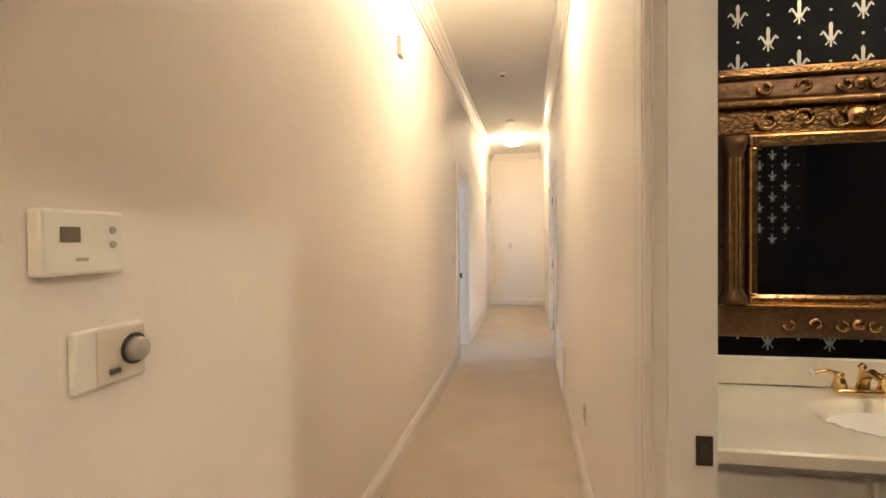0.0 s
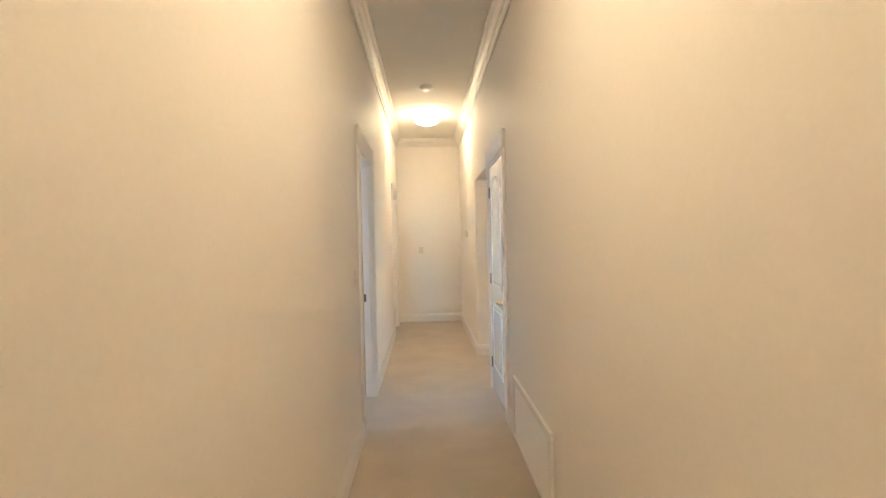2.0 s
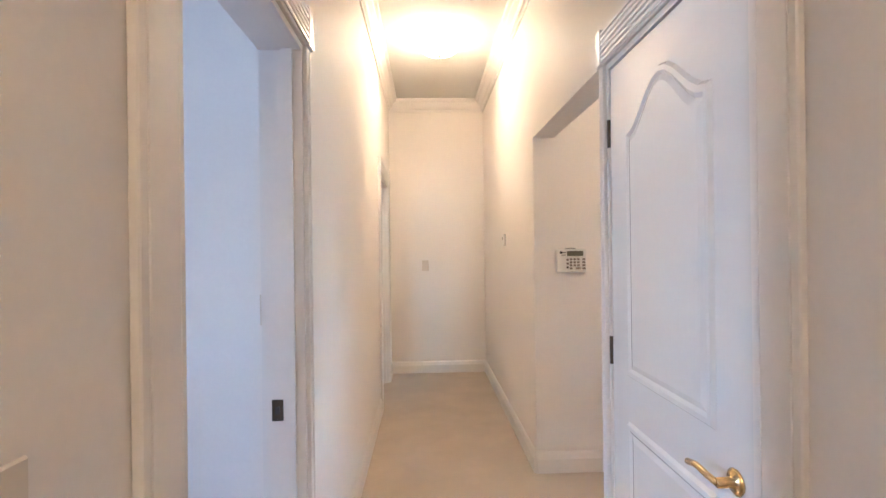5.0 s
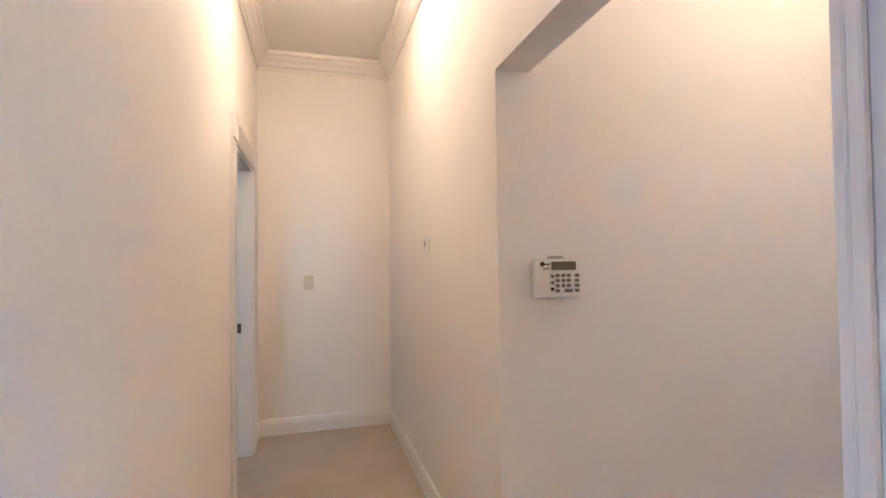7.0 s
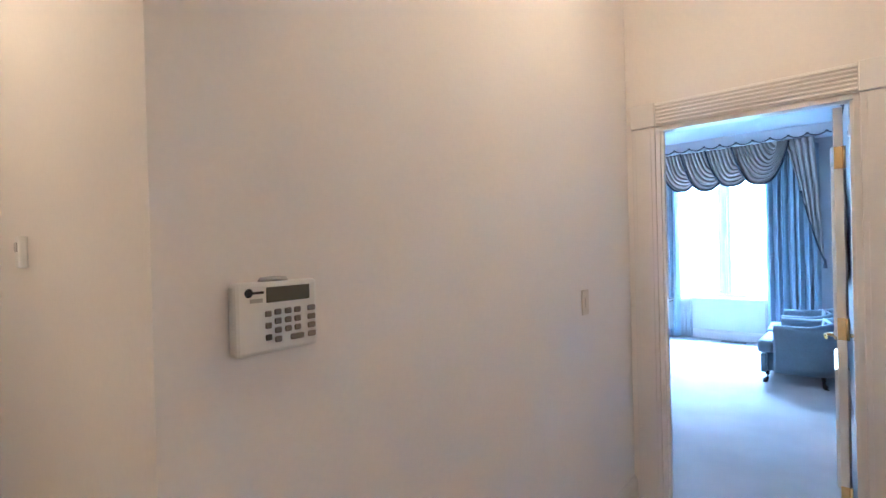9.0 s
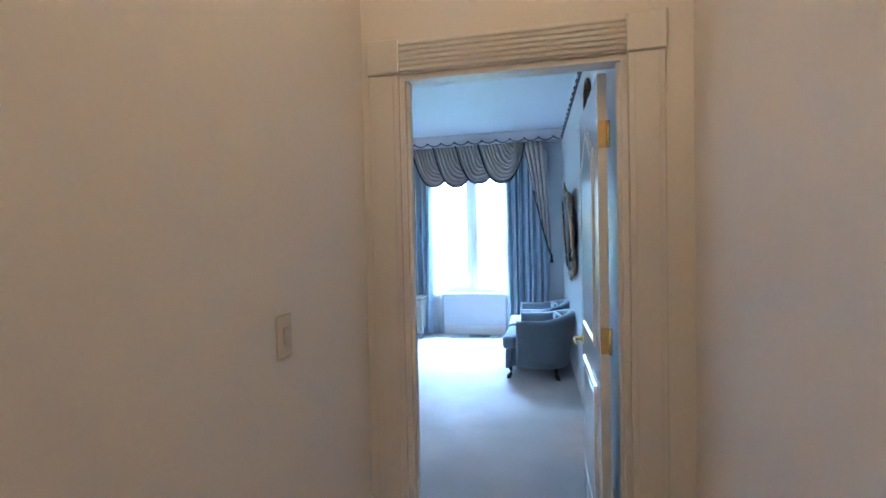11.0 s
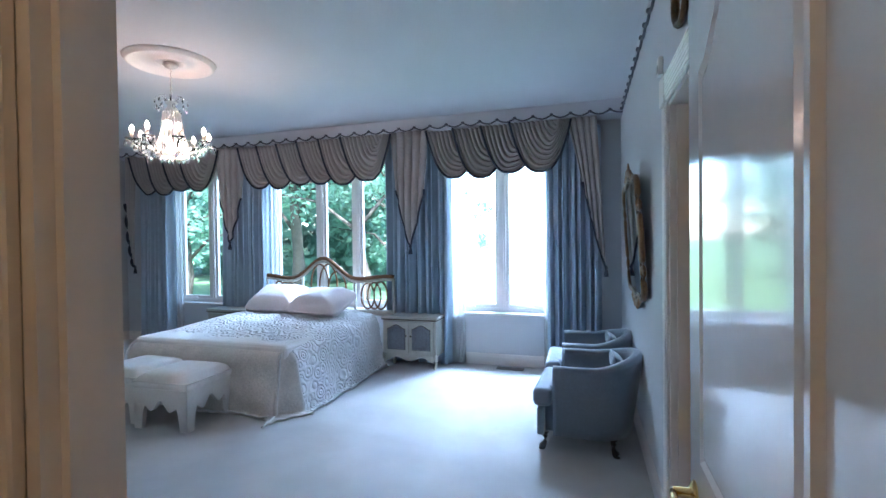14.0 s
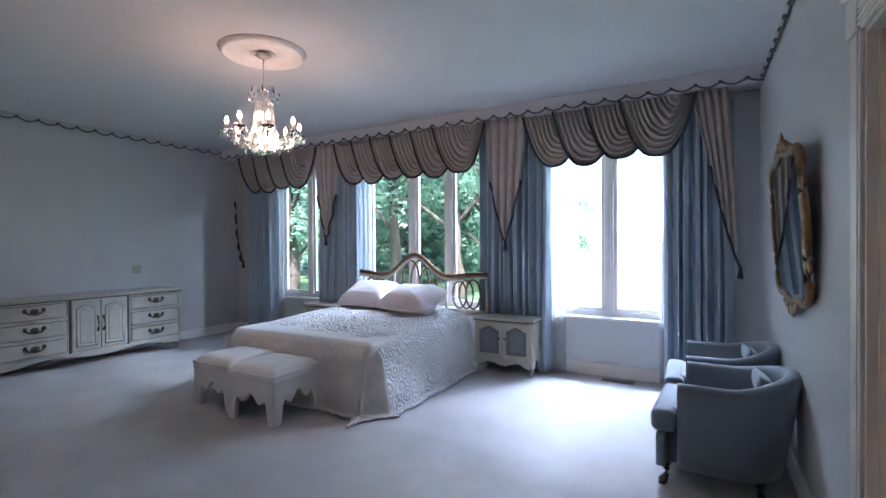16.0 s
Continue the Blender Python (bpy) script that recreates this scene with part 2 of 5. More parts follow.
def extrude_outline(outline, depth, bm=None, m=None, bevel=0.0):
    """An outline in x and z, as deep as depth along +y."""
    own = bmesh.new()
    f = own.faces.new([own.verts.new((x, 0, z)) for x, z in outline])
    r = bmesh.ops.extrude_face_region(own, geom=[f])
    bmesh.ops.translate(own, verts=[v for v in r["geom"] if isinstance(v, bmesh.types.BMVert)], vec=(0, depth, 0))
    if bevel:
        bmesh.ops.bevel(own, geom=own.edges[:], offset=bevel, segments=1, profile=0.5, affect='EDGES')
    return merge(bm, own, m)


def wall(name, axis, pos, thick, u0, u1, z0, z1, holes, mat, label):
    """A wall with through openings (u0, u1, z0, z1). axis 'x': it stands across x, u runs along y."""
    us = sorted({u0, u1, *[h[0] for h in holes], *[h[1] for h in holes]})
    zs = sorted({z0, z1, *[h[2] for h in holes], *[h[3] for h in holes]})
    us, zs = [u for u in us if u0 <= u <= u1], [z for z in zs if z0 <= z <= z1]
    solid = {}
    for i in range(len(us) - 1):
        for j in range(len(zs) - 1):
            um, zm = (us[i] + us[i + 1]) / 2, (zs[j] + zs[j + 1]) / 2
            solid[i, j] = not any(h[0] < um < h[1] and h[2] < zm < h[3] for h in holes)
    bm = bmesh.new()
    cache = {}

    def v(w, u, z):
        key = (round(w, 4), round(u, 4), round(z, 4))
        if key not in cache:
            cache[key] = bm.verts.new((w, u, z) if axis == 'x' else (u, w, z))
        return cache[key]
    a, b = pos, pos + thick
    for (i, j), s in solid.items():
        if not s:
            continue
        p, q, r, t = us[i], us[i + 1], zs[j], zs[j + 1]
        bm.faces.new((v(a, p, r), v(a, q, r), v(a, q, t), v(a, p, t)))
        bm.faces.new((v(b, p, r), v(b, p, t), v(b, q, t), v(b, q, r)))
        for di, dj, e in ((-1, 0, ((p, r), (p, t))), (1, 0, ((q, r), (q, t))), (0, -1, ((p, r), (q, r))), (0, 1, ((p, t), (q, t)))):
            if not solid.get((i + di, j + dj), False):
                (u1_, z1_), (u2_, z2_) = e
                bm.faces.new((v(a, u1_, z1_), v(b, u1_, z1_), v(b, u2_, z2_), v(a, u2_, z2_)))
    ob = finish(name, bm, mat)
    return tagged(ob, label, "wall", kind="structure")


# ---- structure ----
HL, HR, WT = -0.49, 0.57, 0.13      # hall's left and right faces, wall thickness
END, KEYY, VESTY = 9.08, 6.635, 5.44  # end wall, keypad wall, vestibule's near wall
DOORX, DW = 2.98, 0.08               # wall with the bedroom door, and its thickness
BWIN, BRIGHT, BLEFT = 8.05, 5.63, 12.75
HC, BC = 3.05, 2.83                  # ceilings
DH = 2.04                            # door openings
L1, L2 = (4.49, 5.28), (7.9, 8.71)
PWD, CLO, VES = (-0.40, 0.46), (4.66, 5.44), (5.48, KEYY)
BDO = (5.657, 6.478)
CL2 = (4.28, 5.06)                   # closet opening in the bedroom's side wall
WINS = [(6.35, 7.72), (8.25, 10.15), (10.7, 11.8)]
WZ = (0.60, 2.45)

wall("wall_hall_west", 'x', HL - WT, WT, -4.5, END + WT, 0, HC, [(*L1, 0, DH), (*L2, 0, DH)], M_WALL, "cream painted hall wall with two door openings")
wall("wall_hall_east", 'x', HR, WT, -4.5, KEYY, 0, HC, [(*PWD, 0, DH), (*CLO, 0, DH), (*VES, 0, 2.06)], M_WALL, "cream painted hall wall with openings to side rooms")
wall("wall_hall_east_end", 'x', HR, WT, KEYY, END, 0, HC, [], M_WALL, "cream painted wall at the hall's far part")
wall("wall_hall_end", 'y', END, WT, HL, HR + WT, 0, HC, [], M_WALL, "cream painted end wall of the hall")
wall("wall_hall_start", 'y', -4.63, WT, HL - WT, HR + WT, 0, HC, [], M_WALL, "cream painted wall behind the walk")
wall("wall_keypad", 'y', KEYY, WT, HR + WT, DOORX, 0, HC, [], M_WALL, "cream painted vestibule wall that carries the alarm keypad")
wall("wall_vestibule_near", 'y', VESTY - WT, WT, HR + WT, DOORX, 0, HC, [], M_WALL, "cream painted side wall of the vestibule")
wall("wall_bedroom_door", 'x', DOORX, DW, VESTY - WT, BLEFT + WT, 0, HC, [(*BDO, 0, DH)], M_WALL, "painted wall with the bedroom's doorway")
SIDE = pose(DOORX + DW, BRIGHT - 0.04, 0, 0, 0, 1.6) @ pose(-DOORX - DW, -BRIGHT, 0)   # the side wall stands a little out of square


def along_side(*obs):
    for ob in obs:
        ob.matrix_basis = SIDE @ ob.matrix_basis


side_wall = wall("wall_bedroom_side", 'y', BRIGHT - WT, WT, DOORX + DW, BWIN, 0, HC, [(*CL2, 0, DH)], M_WALLB, "pale grey bedroom wall with a closet doorway")
along_side(side_wall)
wall("wall_bedroom_far", 'y', BLEFT, WT, DOORX + DW, BWIN, 0, HC, [], M_WALLB, "pale grey bedroom wall behind the dresser")
wall("wall_windows", 'x', BWIN, 0.2, BRIGHT - WT, BLEFT + WT, 0, HC, [(a, b, *WZ) for a, b in WINS], M_WALLB, "pale grey bedroom wall with three window openings")


def slab(name, x0, x1, y0, y1, z0, z1, mat, label, category):
    return tagged(finish(name, box(x0, x1, y0, y1, z0, z1), mat), label, category, kind="structure")


slab("floor_hall", -4.2, DOORX + 0.02, -4.7, 9.2, -0.1, 0, M_CARPET, "tan cut-pile carpet along the hall", "floor")
slab("floor_bedroom", DOORX + 0.02, BWIN + 0.2, 2.4, BLEFT + 0.13, -0.1, 0, M_CARPETB, "pale grey cut-pile carpet in the bedroom", "floor")
slab("ceiling_hall", -4.2, DOORX, -4.7, 9.2, HC, HC + 0.1, M_CEIL, "off-white painted hall ceiling", "ceiling")
slab("ceiling_bedroom", DOORX + DW, BWIN, BRIGHT - 0.10, BLEFT, BC, BC + 0.1, M_CEILB, "pale painted bedroom ceiling", "ceiling")

# rooms beyond the side doorways
wall("wall_side_room_far", 'y', 5.55, WT, -4.1, HL - WT, 0, HC, [], M_WALL, "plain pale wall of the side room")
wall("wall_side_room_near", 'y', 2.4, WT, -4.1, HL - WT, 0, HC, [], M_WALL, "plain pale wall of the side room")
wall("wall_side_room_window", 'x', -4.23, WT, 2.4, 6.08, 0, HC, [(3.9, 4.3, 1.25, 1.65)], M_WALL, "plain pale wall with the side room's window")
wall("wall_end_room", 'x', -2.5, WT, 6.08, 9.13, 0, HC, [], M_WALL, "plain wall of the room by the hall's end")
wall("wall_end_room_far", 'y', END, WT, -2.37, HL - WT, 0, HC, [], M_WALL, "plain end wall of the small room")
wall("wall_closet_back", 'y', 2.5, WT, DOORX + WT, 6.0, 0, HC, [], M_WALL, "plain wall at the closet's back")
# Unseen wall, added only to stop daylight leaking in round the closed door.
wall("wall_light_stop", 'y', 2.5, WT, HR + WT, DOORX, 0, HC, [], M_WALL, "unseen plain wall added to keep outside light from the closed door")
wall("wall_closet_side", 'x', 6.0, WT, 2.5, BRIGHT - 0.07, 0, HC, [], M_WALL, "plain closet side wall")
wall("wall_closet_west", 'x', DOORX, WT, 2.5, VESTY - WT, 0, HC, [], M_WALL, "plain closet wall")
slab("ceiling_closet", DOORX, 6.1, 2.5, BRIGHT - 0.101, HC, HC + 0.1, M_CEIL, "closet ceiling", "ceiling")
# small room beyond the powder-room door
wall("wall_powder_vanity", 'y', 1.20, WT, HR + WT, 2.6, 0, HC, [], M_BLACKPAPER, "black papered powder-room wall behind the vanity")
wall("wall_powder_side", 'x', 2.6, WT, -1.6, 1.33, 0, HC, [], M_BLACKPAPER, "black papered side wall of the powder room")
wall("wall_powder_back", 'y', -1.6, WT, HR + WT, 2.6, 0, HC, [], M_BLACKPAPER, "black papered wall facing the mirror")
slab("ceiling_powder", HR + WT, 2.6, -1.47, 1.2, 2.70, 2.78, M_CEIL, "white powder-room ceiling", "ceiling")


# ---- trim: baseboards, crown, casings ----
def run(profile, a, b, mat, name, label, parent=None):
    """A moulding: profile of (out from the wall, height), from a to b; the wall is at its left-hand side seen along a to b, out is to the right."""
    a, b = Vector((*a, 0)), Vector((*b, 0))
    d = (b - a).normalized()
    out = Vector((d.y, -d.x, 0))
    own = bmesh.new()
    ends = []
    for p in (a, b):
        ends.append([own.verts.new(p + out * o + Vector((0, 0, z))) for o, z in profile])
    n = len(profile)
    for i in range(n):
        j = (i + 1) % n
        own.faces.new((ends[0][i], ends[0][j], ends[1][j], ends[1][i]))
    own.faces.new(ends[0][::-1])
    own.faces.new(ends[1])
    return tagged(finish(name, own, mat), label, "trim", kind="structure")


BASE = [(0, 0), (0.016, 0), (0.016, 0.085), (0.012, 0.10), (0.009, 0.115), (0.004, 0.125), (0, 0.13)]


def crown(z, s=1.0):
    return [(0.0, z - 0.13 * s), (0.012 * s, z - 0.13 * s), (0.015 * s, z - 0.11 * s), (0.03 * s, z - 0.10 * s), (0.04 * s, z - 0.075 * s), (0.065 * s, z - 0.05 * s),
            (0.07 * s, z - 0.035 * s), (0.09 * s, z - 0.025 * s), (0.095 * s, z), (0, z)]


def base(a, b):
    return run(BASE, a, b, M_TRIM, "baseboard", "white painted moulded baseboard")


CW = 0.125
for y0, y1 in ((-4.5, L1[0] - CW), (L1[1] + CW, L2[0] - CW), (L2[1] + CW, END)):
    base((HL, y0), (HL, y1))
for y1, y0 in ((PWD[0] - CW, -4.5), (CLO[0] - CW, 4.31), (3.29, PWD[1] + CW), (END, KEYY)):
    base((HR, y1), (HR, y0))
base((HL, END), (HR, END))
base((HR, KEYY), (DOORX, KEYY))
base((DOORX, VESTY), (HR + WT, VESTY))
base((DOORX + DW, BDO[1] + CW), (DOORX + DW, BLEFT))
base((DOORX + DW, BLEFT), (BWIN, BLEFT))
base((BWIN, BLEFT), (BWIN, BRIGHT))
along_side(base((BWIN - 0.02, BRIGHT), (CL2[1] + CW, BRIGHT)))
for a, b in (((HL, -4.5), (HL, END)), ((HR, END), (HR, -4.5)), ((HL, END), (HR, END)), ((HR, -4.5), (HL, -4.5))):
    run(crown(HC), a, b, M_TRIM, "crown_moulding", "white glossy stepped crown moulding")


def casing(name, axis, face, side, u0, u1, depth, label, far=CW):
    """Fluted casing with a block at each upper corner, round an opening. side: +1 or -1, the way it stands out of the wall at face. Jamb lining goes the other way, as deep as depth."""
    root = thing(name, label, "door casing", kind="structure")

    def put(nm, bm, mat=M_TRIM):
        if axis == 'y':
            bmesh.ops.transform(bm, matrix=Matrix(((0, 1, 0, 0), (1, 0, 0, 0), (0, 0, 1, 0), (0, 0, 0, 1))), verts=bm.verts[:])
        return part(nm, bm, mat, root)

    def bx(o0, o1, a, b, c, d, bev=0.0, bm=None):
        x0, x1 = sorted((face + side * o0, face + side * o1))
        return box(x0, x1, a, b, c, d, bev, bm)
    for s, (a, b) in ((-1, (u0 - CW, u0 - 0.004)), (1, (u1 + 0.004, u1 + far))):
        bm = bx(0, 0.016, a, b, 0, DH + 0.004, 0.003)
        bx(0.016, 0.0185, a + 0.02, b - 0.02, 0.0, DH, 0.0024, bm)
        put("casing_side", bm)
        put("corner_block", bx(0, 0.026, a - 0.004, b + 0.004, DH + 0.004, DH + 0.136, 0.004))
    bm = bx(0, 0.016, u0, u1, DH + 0.004, DH + 0.13, 0.003)
    for k in range(6):
        c = DH + 0.018 + k * 0.0195
        bx(0.0155, 0.024, u0, u1, c - 0.0065, c + 0.0065, 0.003, bm)
    put("casing_head", bm)
    t = 0.018
    put("jamb", bx(0.003, -depth - 0.003, u0, u0 + t, 0, DH))
    put("jamb", bx(0.003, -depth - 0.003, u1 - t, u1, 0, DH))
    put("jamb_head", bx(0.003, -depth - 0.003, u0 + t, u1 - t, DH - t, DH))
    m = -depth * 0.2
    put("door_stop", bx(m, m - 0.035, u0 + t, u0 + t + 0.012, 0, DH - t))
    put("door_stop", bx(m, m - 0.035, u1 - t - 0.012, u1 - t, 0, DH - t))
    return root


casing("door_casing", 'x', HL, 1, *L1, WT, "white fluted casing with corner blocks round the side-room doorway", 0.055)
casing("door_casing", 'x', HL, 1, *L2, WT, "white fluted casing with corner blocks near the hall's end")
casing("door_casing", 'x', HR, -1, *PWD, WT, "white fluted casing round the powder-room doorway")
casing("door_casing", 'x', HR, -1, *CLO, WT, "white fluted casing round the closed panel door", 0.040)
casing("door_casing", 'x', DOORX, -1, *BDO, DW, "white fluted casing with corner blocks at the bedroom doorway")
along_side(casing("door_casing", 'y', BRIGHT, 1, *CL2, WT, "white fluted casing round the bedroom's closet doorway"))


def strike(at, turn):
    root = thing("strike_plate", "dark metal strike plate let into the door jamb", "strike plate", at, turn)
    part("plate", box(-0.018, 0.018, 0, 0.003, -0.034, 0.034, 0.001), M_DARKM, root)
    part("latch_hole", box(-0.007, 0.007, 0.003, 0.0045, -0.012, 0.012), M_DARKP, root)


strike((HL - 0.085, L1[1] - 0.018, 0.875), 180)
strike((HL - 0.088, L2[1] - 0.018, 0.905), 180)
strike((HR + 0.105, PWD[1] - 0.018, 0.84), 180)
strike((DOORX + 0.06, BDO[1] - 0.018, 0.86), 180)


def arch_panel(x0, x1, z0, z1, arch, depth, inset):
    """Raised field whose top edge bows up; lies in x and z, raised along -y."""
    def ring(i, y):
        pts = [(x0 + i, z0 + i), (x1 - i, z0 + i)]
        n = 12
        for k in range(n + 1):
            u = k / n
            x = (x1 - i) + (x0 - x1 + 2 * i) * u
            s = math.sin(math.pi * u) ** 2
            pts.append((x, z1 - i - arch + arch * s))
        return [(x, y, z) for x, z in pts]
    bm = bmesh.new()
    rings = [[bm.verts.new(p) for p in ring(i, y)] for i, y in ((0, 0), (0.008, -depth), (0.022, -depth), (0.032, -depth * 0.35), (inset, -depth * 0.9))]
    for a, b in zip(rings, rings[1:]):
        for k in range(len(a)):
            j = (k + 1) % len(a)
            bm.faces.new((a[k], a[j], b[j], b[k]))
    bm.faces.new(rings[-1])
    return bm


def lever(root, x, z, y, s):
    h = part("door_handle", lathe([(0.0, 0), (0.028, 0), (0.03, 0.004), (0.022, 0.010), (0.012, 0.014), (0.011, 0.045), (0, 0.047)], 20, None,
                                  Matrix.Translation((x, y, z)) @ Matrix.Rotation(math.pi / 2 * (1 if s < 0 else -1), 4, 'X')), M_BRASS, root, "polished brass lever handle", True)
    yy = y + s * 0.045
    part("lever", tube([(x, yy, z), (x + 0.03, yy + s * 0.004, z + 0.004), (x + 0.07, yy + s * 0.004, z + 0.008), (x + 0.115, yy, z - 0.003)], 0.008, 10), M_BRASS, h, "", True)


def door(name, at, turn, width, label, hinge_mat):
    """A leaf whose hinge edge stands at the origin, x along the leaf; both faces panelled."""
    root = thing(name, label, "door", at, turn, kind="structure")
    part("leaf", box(0, width, -0.0175, 0.0175, 0.012, DH - 0.022, 0.002), M_DOOR, root)
    for s in (0, math.pi):
        for z0, z1, arch in ((0.95, 1.90, 0.13), (0.22, 0.80, 0.0)):
            bm = arch_panel(0.13, width - 0.13, z0, z1, arch, 0.010, 0.05)
            bmesh.ops.translate(bm, verts=bm.verts[:], vec=(0, -0.0176, 0))
            if s:
                bmesh.ops.transform(bm, matrix=Matrix.Diagonal((1, -1, 1, 1)), verts=bm.verts[:])
            part("raised_panel", bm, M_DOOR, root)
    for z in (0.24, 1.01, 1.79):
        h = part("hinge", tube([(-0.006, -0.02, z - 0.05), (-0.006, -0.02, z + 0.05)], 0.007, 10), hinge_mat, root, "metal butt hinge", True)
        part("hinge_plate", box(-0.003, 0.0, -0.016, 0.016, z - 0.05, z + 0.05, 0.001), hinge_mat, h)
    for s in (-1, 1):
        bm_x = width - 0.06
        lever(root, bm_x, 0.865, s * 0.0175, s)
    for c in root.children:
        if c.name.startswith("door_handle"):
            c.matrix_basis = Matrix.Translation((bm_x, 0, 0)) @ Matrix.Diagonal((-1, 1, 1, 1)) @ Matrix.Translation((-bm_x, 0, 0))
    return root


door("door_1", (HR + 0.02, CLO[1] - 0.02, 0), -90, CLO[1] - CLO[0] - 0.04, "closed white two-panel door with an arched top panel", M_DARKM)
door("door_2", (DOORX + DW + 0.025, 5.728, 0), 0.9, 0.79, "open glossy white panel door with brass hinges", M_BRASS)
door("door_3", (CL2[1] - 0.005, BRIGHT - 0.075, 0), -93, 0.72, "white panel door standing open into the closet", M_BRASS)

# ---- windows ----
for (y0, y1), mulls in zip(WINS, ([7.02], [9.42, 8.89], [11.2])):
    root = thing("window_1", "white framed casement window with clear panes", "window", kind="structure")
    f = 0.05
    x0, x1 = BWIN + 0.07, BWIN + 0.13
    part("window_frame", box(x0, x1, y0, y0 + f, *WZ, 0.004), M_TRIM, root)
    part("window_frame", box(x0, x1, y1 - f, y1, *WZ, 0.004), M_TRIM, root)
    part("window_frame", box(x0, x1, y0 + f, y1 - f, WZ[0], WZ[0] + f, 0.004), M_TRIM, root)
    part("window_frame", box(x0, x1, y0 + f, y1 - f, WZ[1] - f, WZ[1], 0.004), M_TRIM, root)
    edges = [y0 + f, *sorted(mulls), y1 - f]
    for m in mulls:
        part("mullion", box(x0 - 0.015, x1 + 0.01, m - 0.044, m + 0.044, WZ[0] + f, WZ[1] - f, 0.008), M_TRIM, root)
        bm = box(x0 - 0.024, x0 - 0.015, m - 0.018, m + 0.018, WZ[0] + f, WZ[1] - f, 0.003)
        part("mullion_bead", bm, M_TRIM, root)
    for k, (a, b) in enumerate(zip(edges, edges[1:])):
        a += 0.044 if k else 0
        b -= 0.044 if k < len(edges) - 2 else 0
        sash = part("sash", box(x0 + 0.008, x1 - 0.008, a, a + 0.035, WZ[0] + f, WZ[1] - f, 0.004), M_TRIM, root)
        part("sash", box(x0 + 0.008, x1 - 0.008, b - 0.035, b, WZ[0] + f, WZ[1] - f, 0.004), M_TRIM, root)
        part("sash", box(x0 + 0.008, x1 - 0.008, a + 0.035, b - 0.035, WZ[0] + f, WZ[0] + f + 0.04, 0.004), M_TRIM, root)
        pane = part("pane", box(x0 + 0.028, x0 + 0.033, a + 0.035, b - 0.035, WZ[0] + f + 0.04, WZ[1] - f), M_PANE, root, "clear glass pane")
        pane.visible_shadow = False
        part("crank", box(x0 - 0.03, x0 - 0.001, (a + b) / 2 - 0.03, (a + b) / 2 + 0.03, WZ[0] + f, WZ[0] + f + 0.02, 0.004), M_TRIM, root)
    part("window_sill", box(BWIN - 0.045, x0, y0 - 0.05, y1 + 0.05, WZ[0] - 0.028, WZ[0] - 0.001, 0.006), M_TRIM, root)
    # Invented panel: its paler tone puts bounced light on the wall below the sill.
    part("apron", box(BWIN - 0.016, BWIN - 0.001, y0 - 0.03, y1 + 0.03, 0.131, WZ[0] - 0.029, 0.004), M_CEILB, root, "pale panel added to brighten the wall under the sill")


# ---- hall fixtures ----
def flush_lamp(x, y, size=1.0, z=HC, bowl=M_BOWL):
    root = thing("ceiling_light", "lit flush-mount ceiling lamp with a frosted glass bowl", "ceiling lamp", (x, y, z), group="flush ceiling lamps")
    part("base", lathe([(0, 0), (0.13, 0), (0.135, -0.012), (0.12, -0.03), (0, -0.03)], 32), M_BRASS, root, "brass ceiling pan", True)
    part("shade", lathe([(0.118, -0.028), (0.17, -0.045), (0.175, -0.06), (0.16, -0.095), (0.12, -0.125), (0.06, -0.142), (0, -0.146)], 40), bowl, root, "frosted glass bowl", True)
    root.scale = (size, size, size)
    part("finial", lathe([(0, -0.146), (0.016, -0.148), (0.012, -0.156), (0.014, -0.164), (0.006, -0.172), (0, -0.176)], 14), M_BRASS, root, "", True)


flush_lamp(0.03, -2.6)
flush_lamp(0.03, 2.25)
flush_lamp(0.03, 7.45)
flush_lamp(1.85, 6.02, 0.85)
flush_lamp(4.6, 4.2)
flush_lamp(1.9, 0.05, 0.5, 2.70, M_BOWLW)

# ---- outdoors ----
ground = tagged(finish("ground", box(BWIN + 0.21, 900, -900, 900, -0.5, -0.35), M_GRASS), "mown green lawn outside the windows", "lawn", kind="structure")
tagged(finish("ground_west", box(-900, -4.24, -900, 900, -0.5, -0.35), M_GRASS), "mown green lawn behind the house", "lawn", kind="structure")


# ---- bedroom: curtains ----
def drape(y0, y1, z0=0.015, z1=2.62, x=7.93, folds=5, label="slate blue satin drape hanging in deep folds to the carpet", mat=M_DRAPE, amp=0.07, pinch=0.0):
    root = thing("curtain", label, "curtain", group="bedroom drapes")
    w = y1 - y0
    seed = random.uniform(0, 9)

    def fn(u, v):
        n = noise.noise(Vector((u * 3 + seed, v * 1.3, 0)))
        ph = u * folds * 2 * math.pi + n * 1.1
        c = pinch * math.sin(math.pi * v)
        yy = y0 + w * (u + c * (0.5 - u)) + 0.012 * math.sin(ph * 0.5)
        return (x + amp * (0.8 + 0.35 * v) * (1 - 2 * abs(math.sin(ph / 2)) ** 0.8) + 0.010 * math.sin(ph * 2.3 + seed) + 0.012 * n, yy, z1 + (z0 - z1) * v)
    part("panel", sheet(fn, folds * 16, 18, 0.004), mat, root, "", True)
    return root


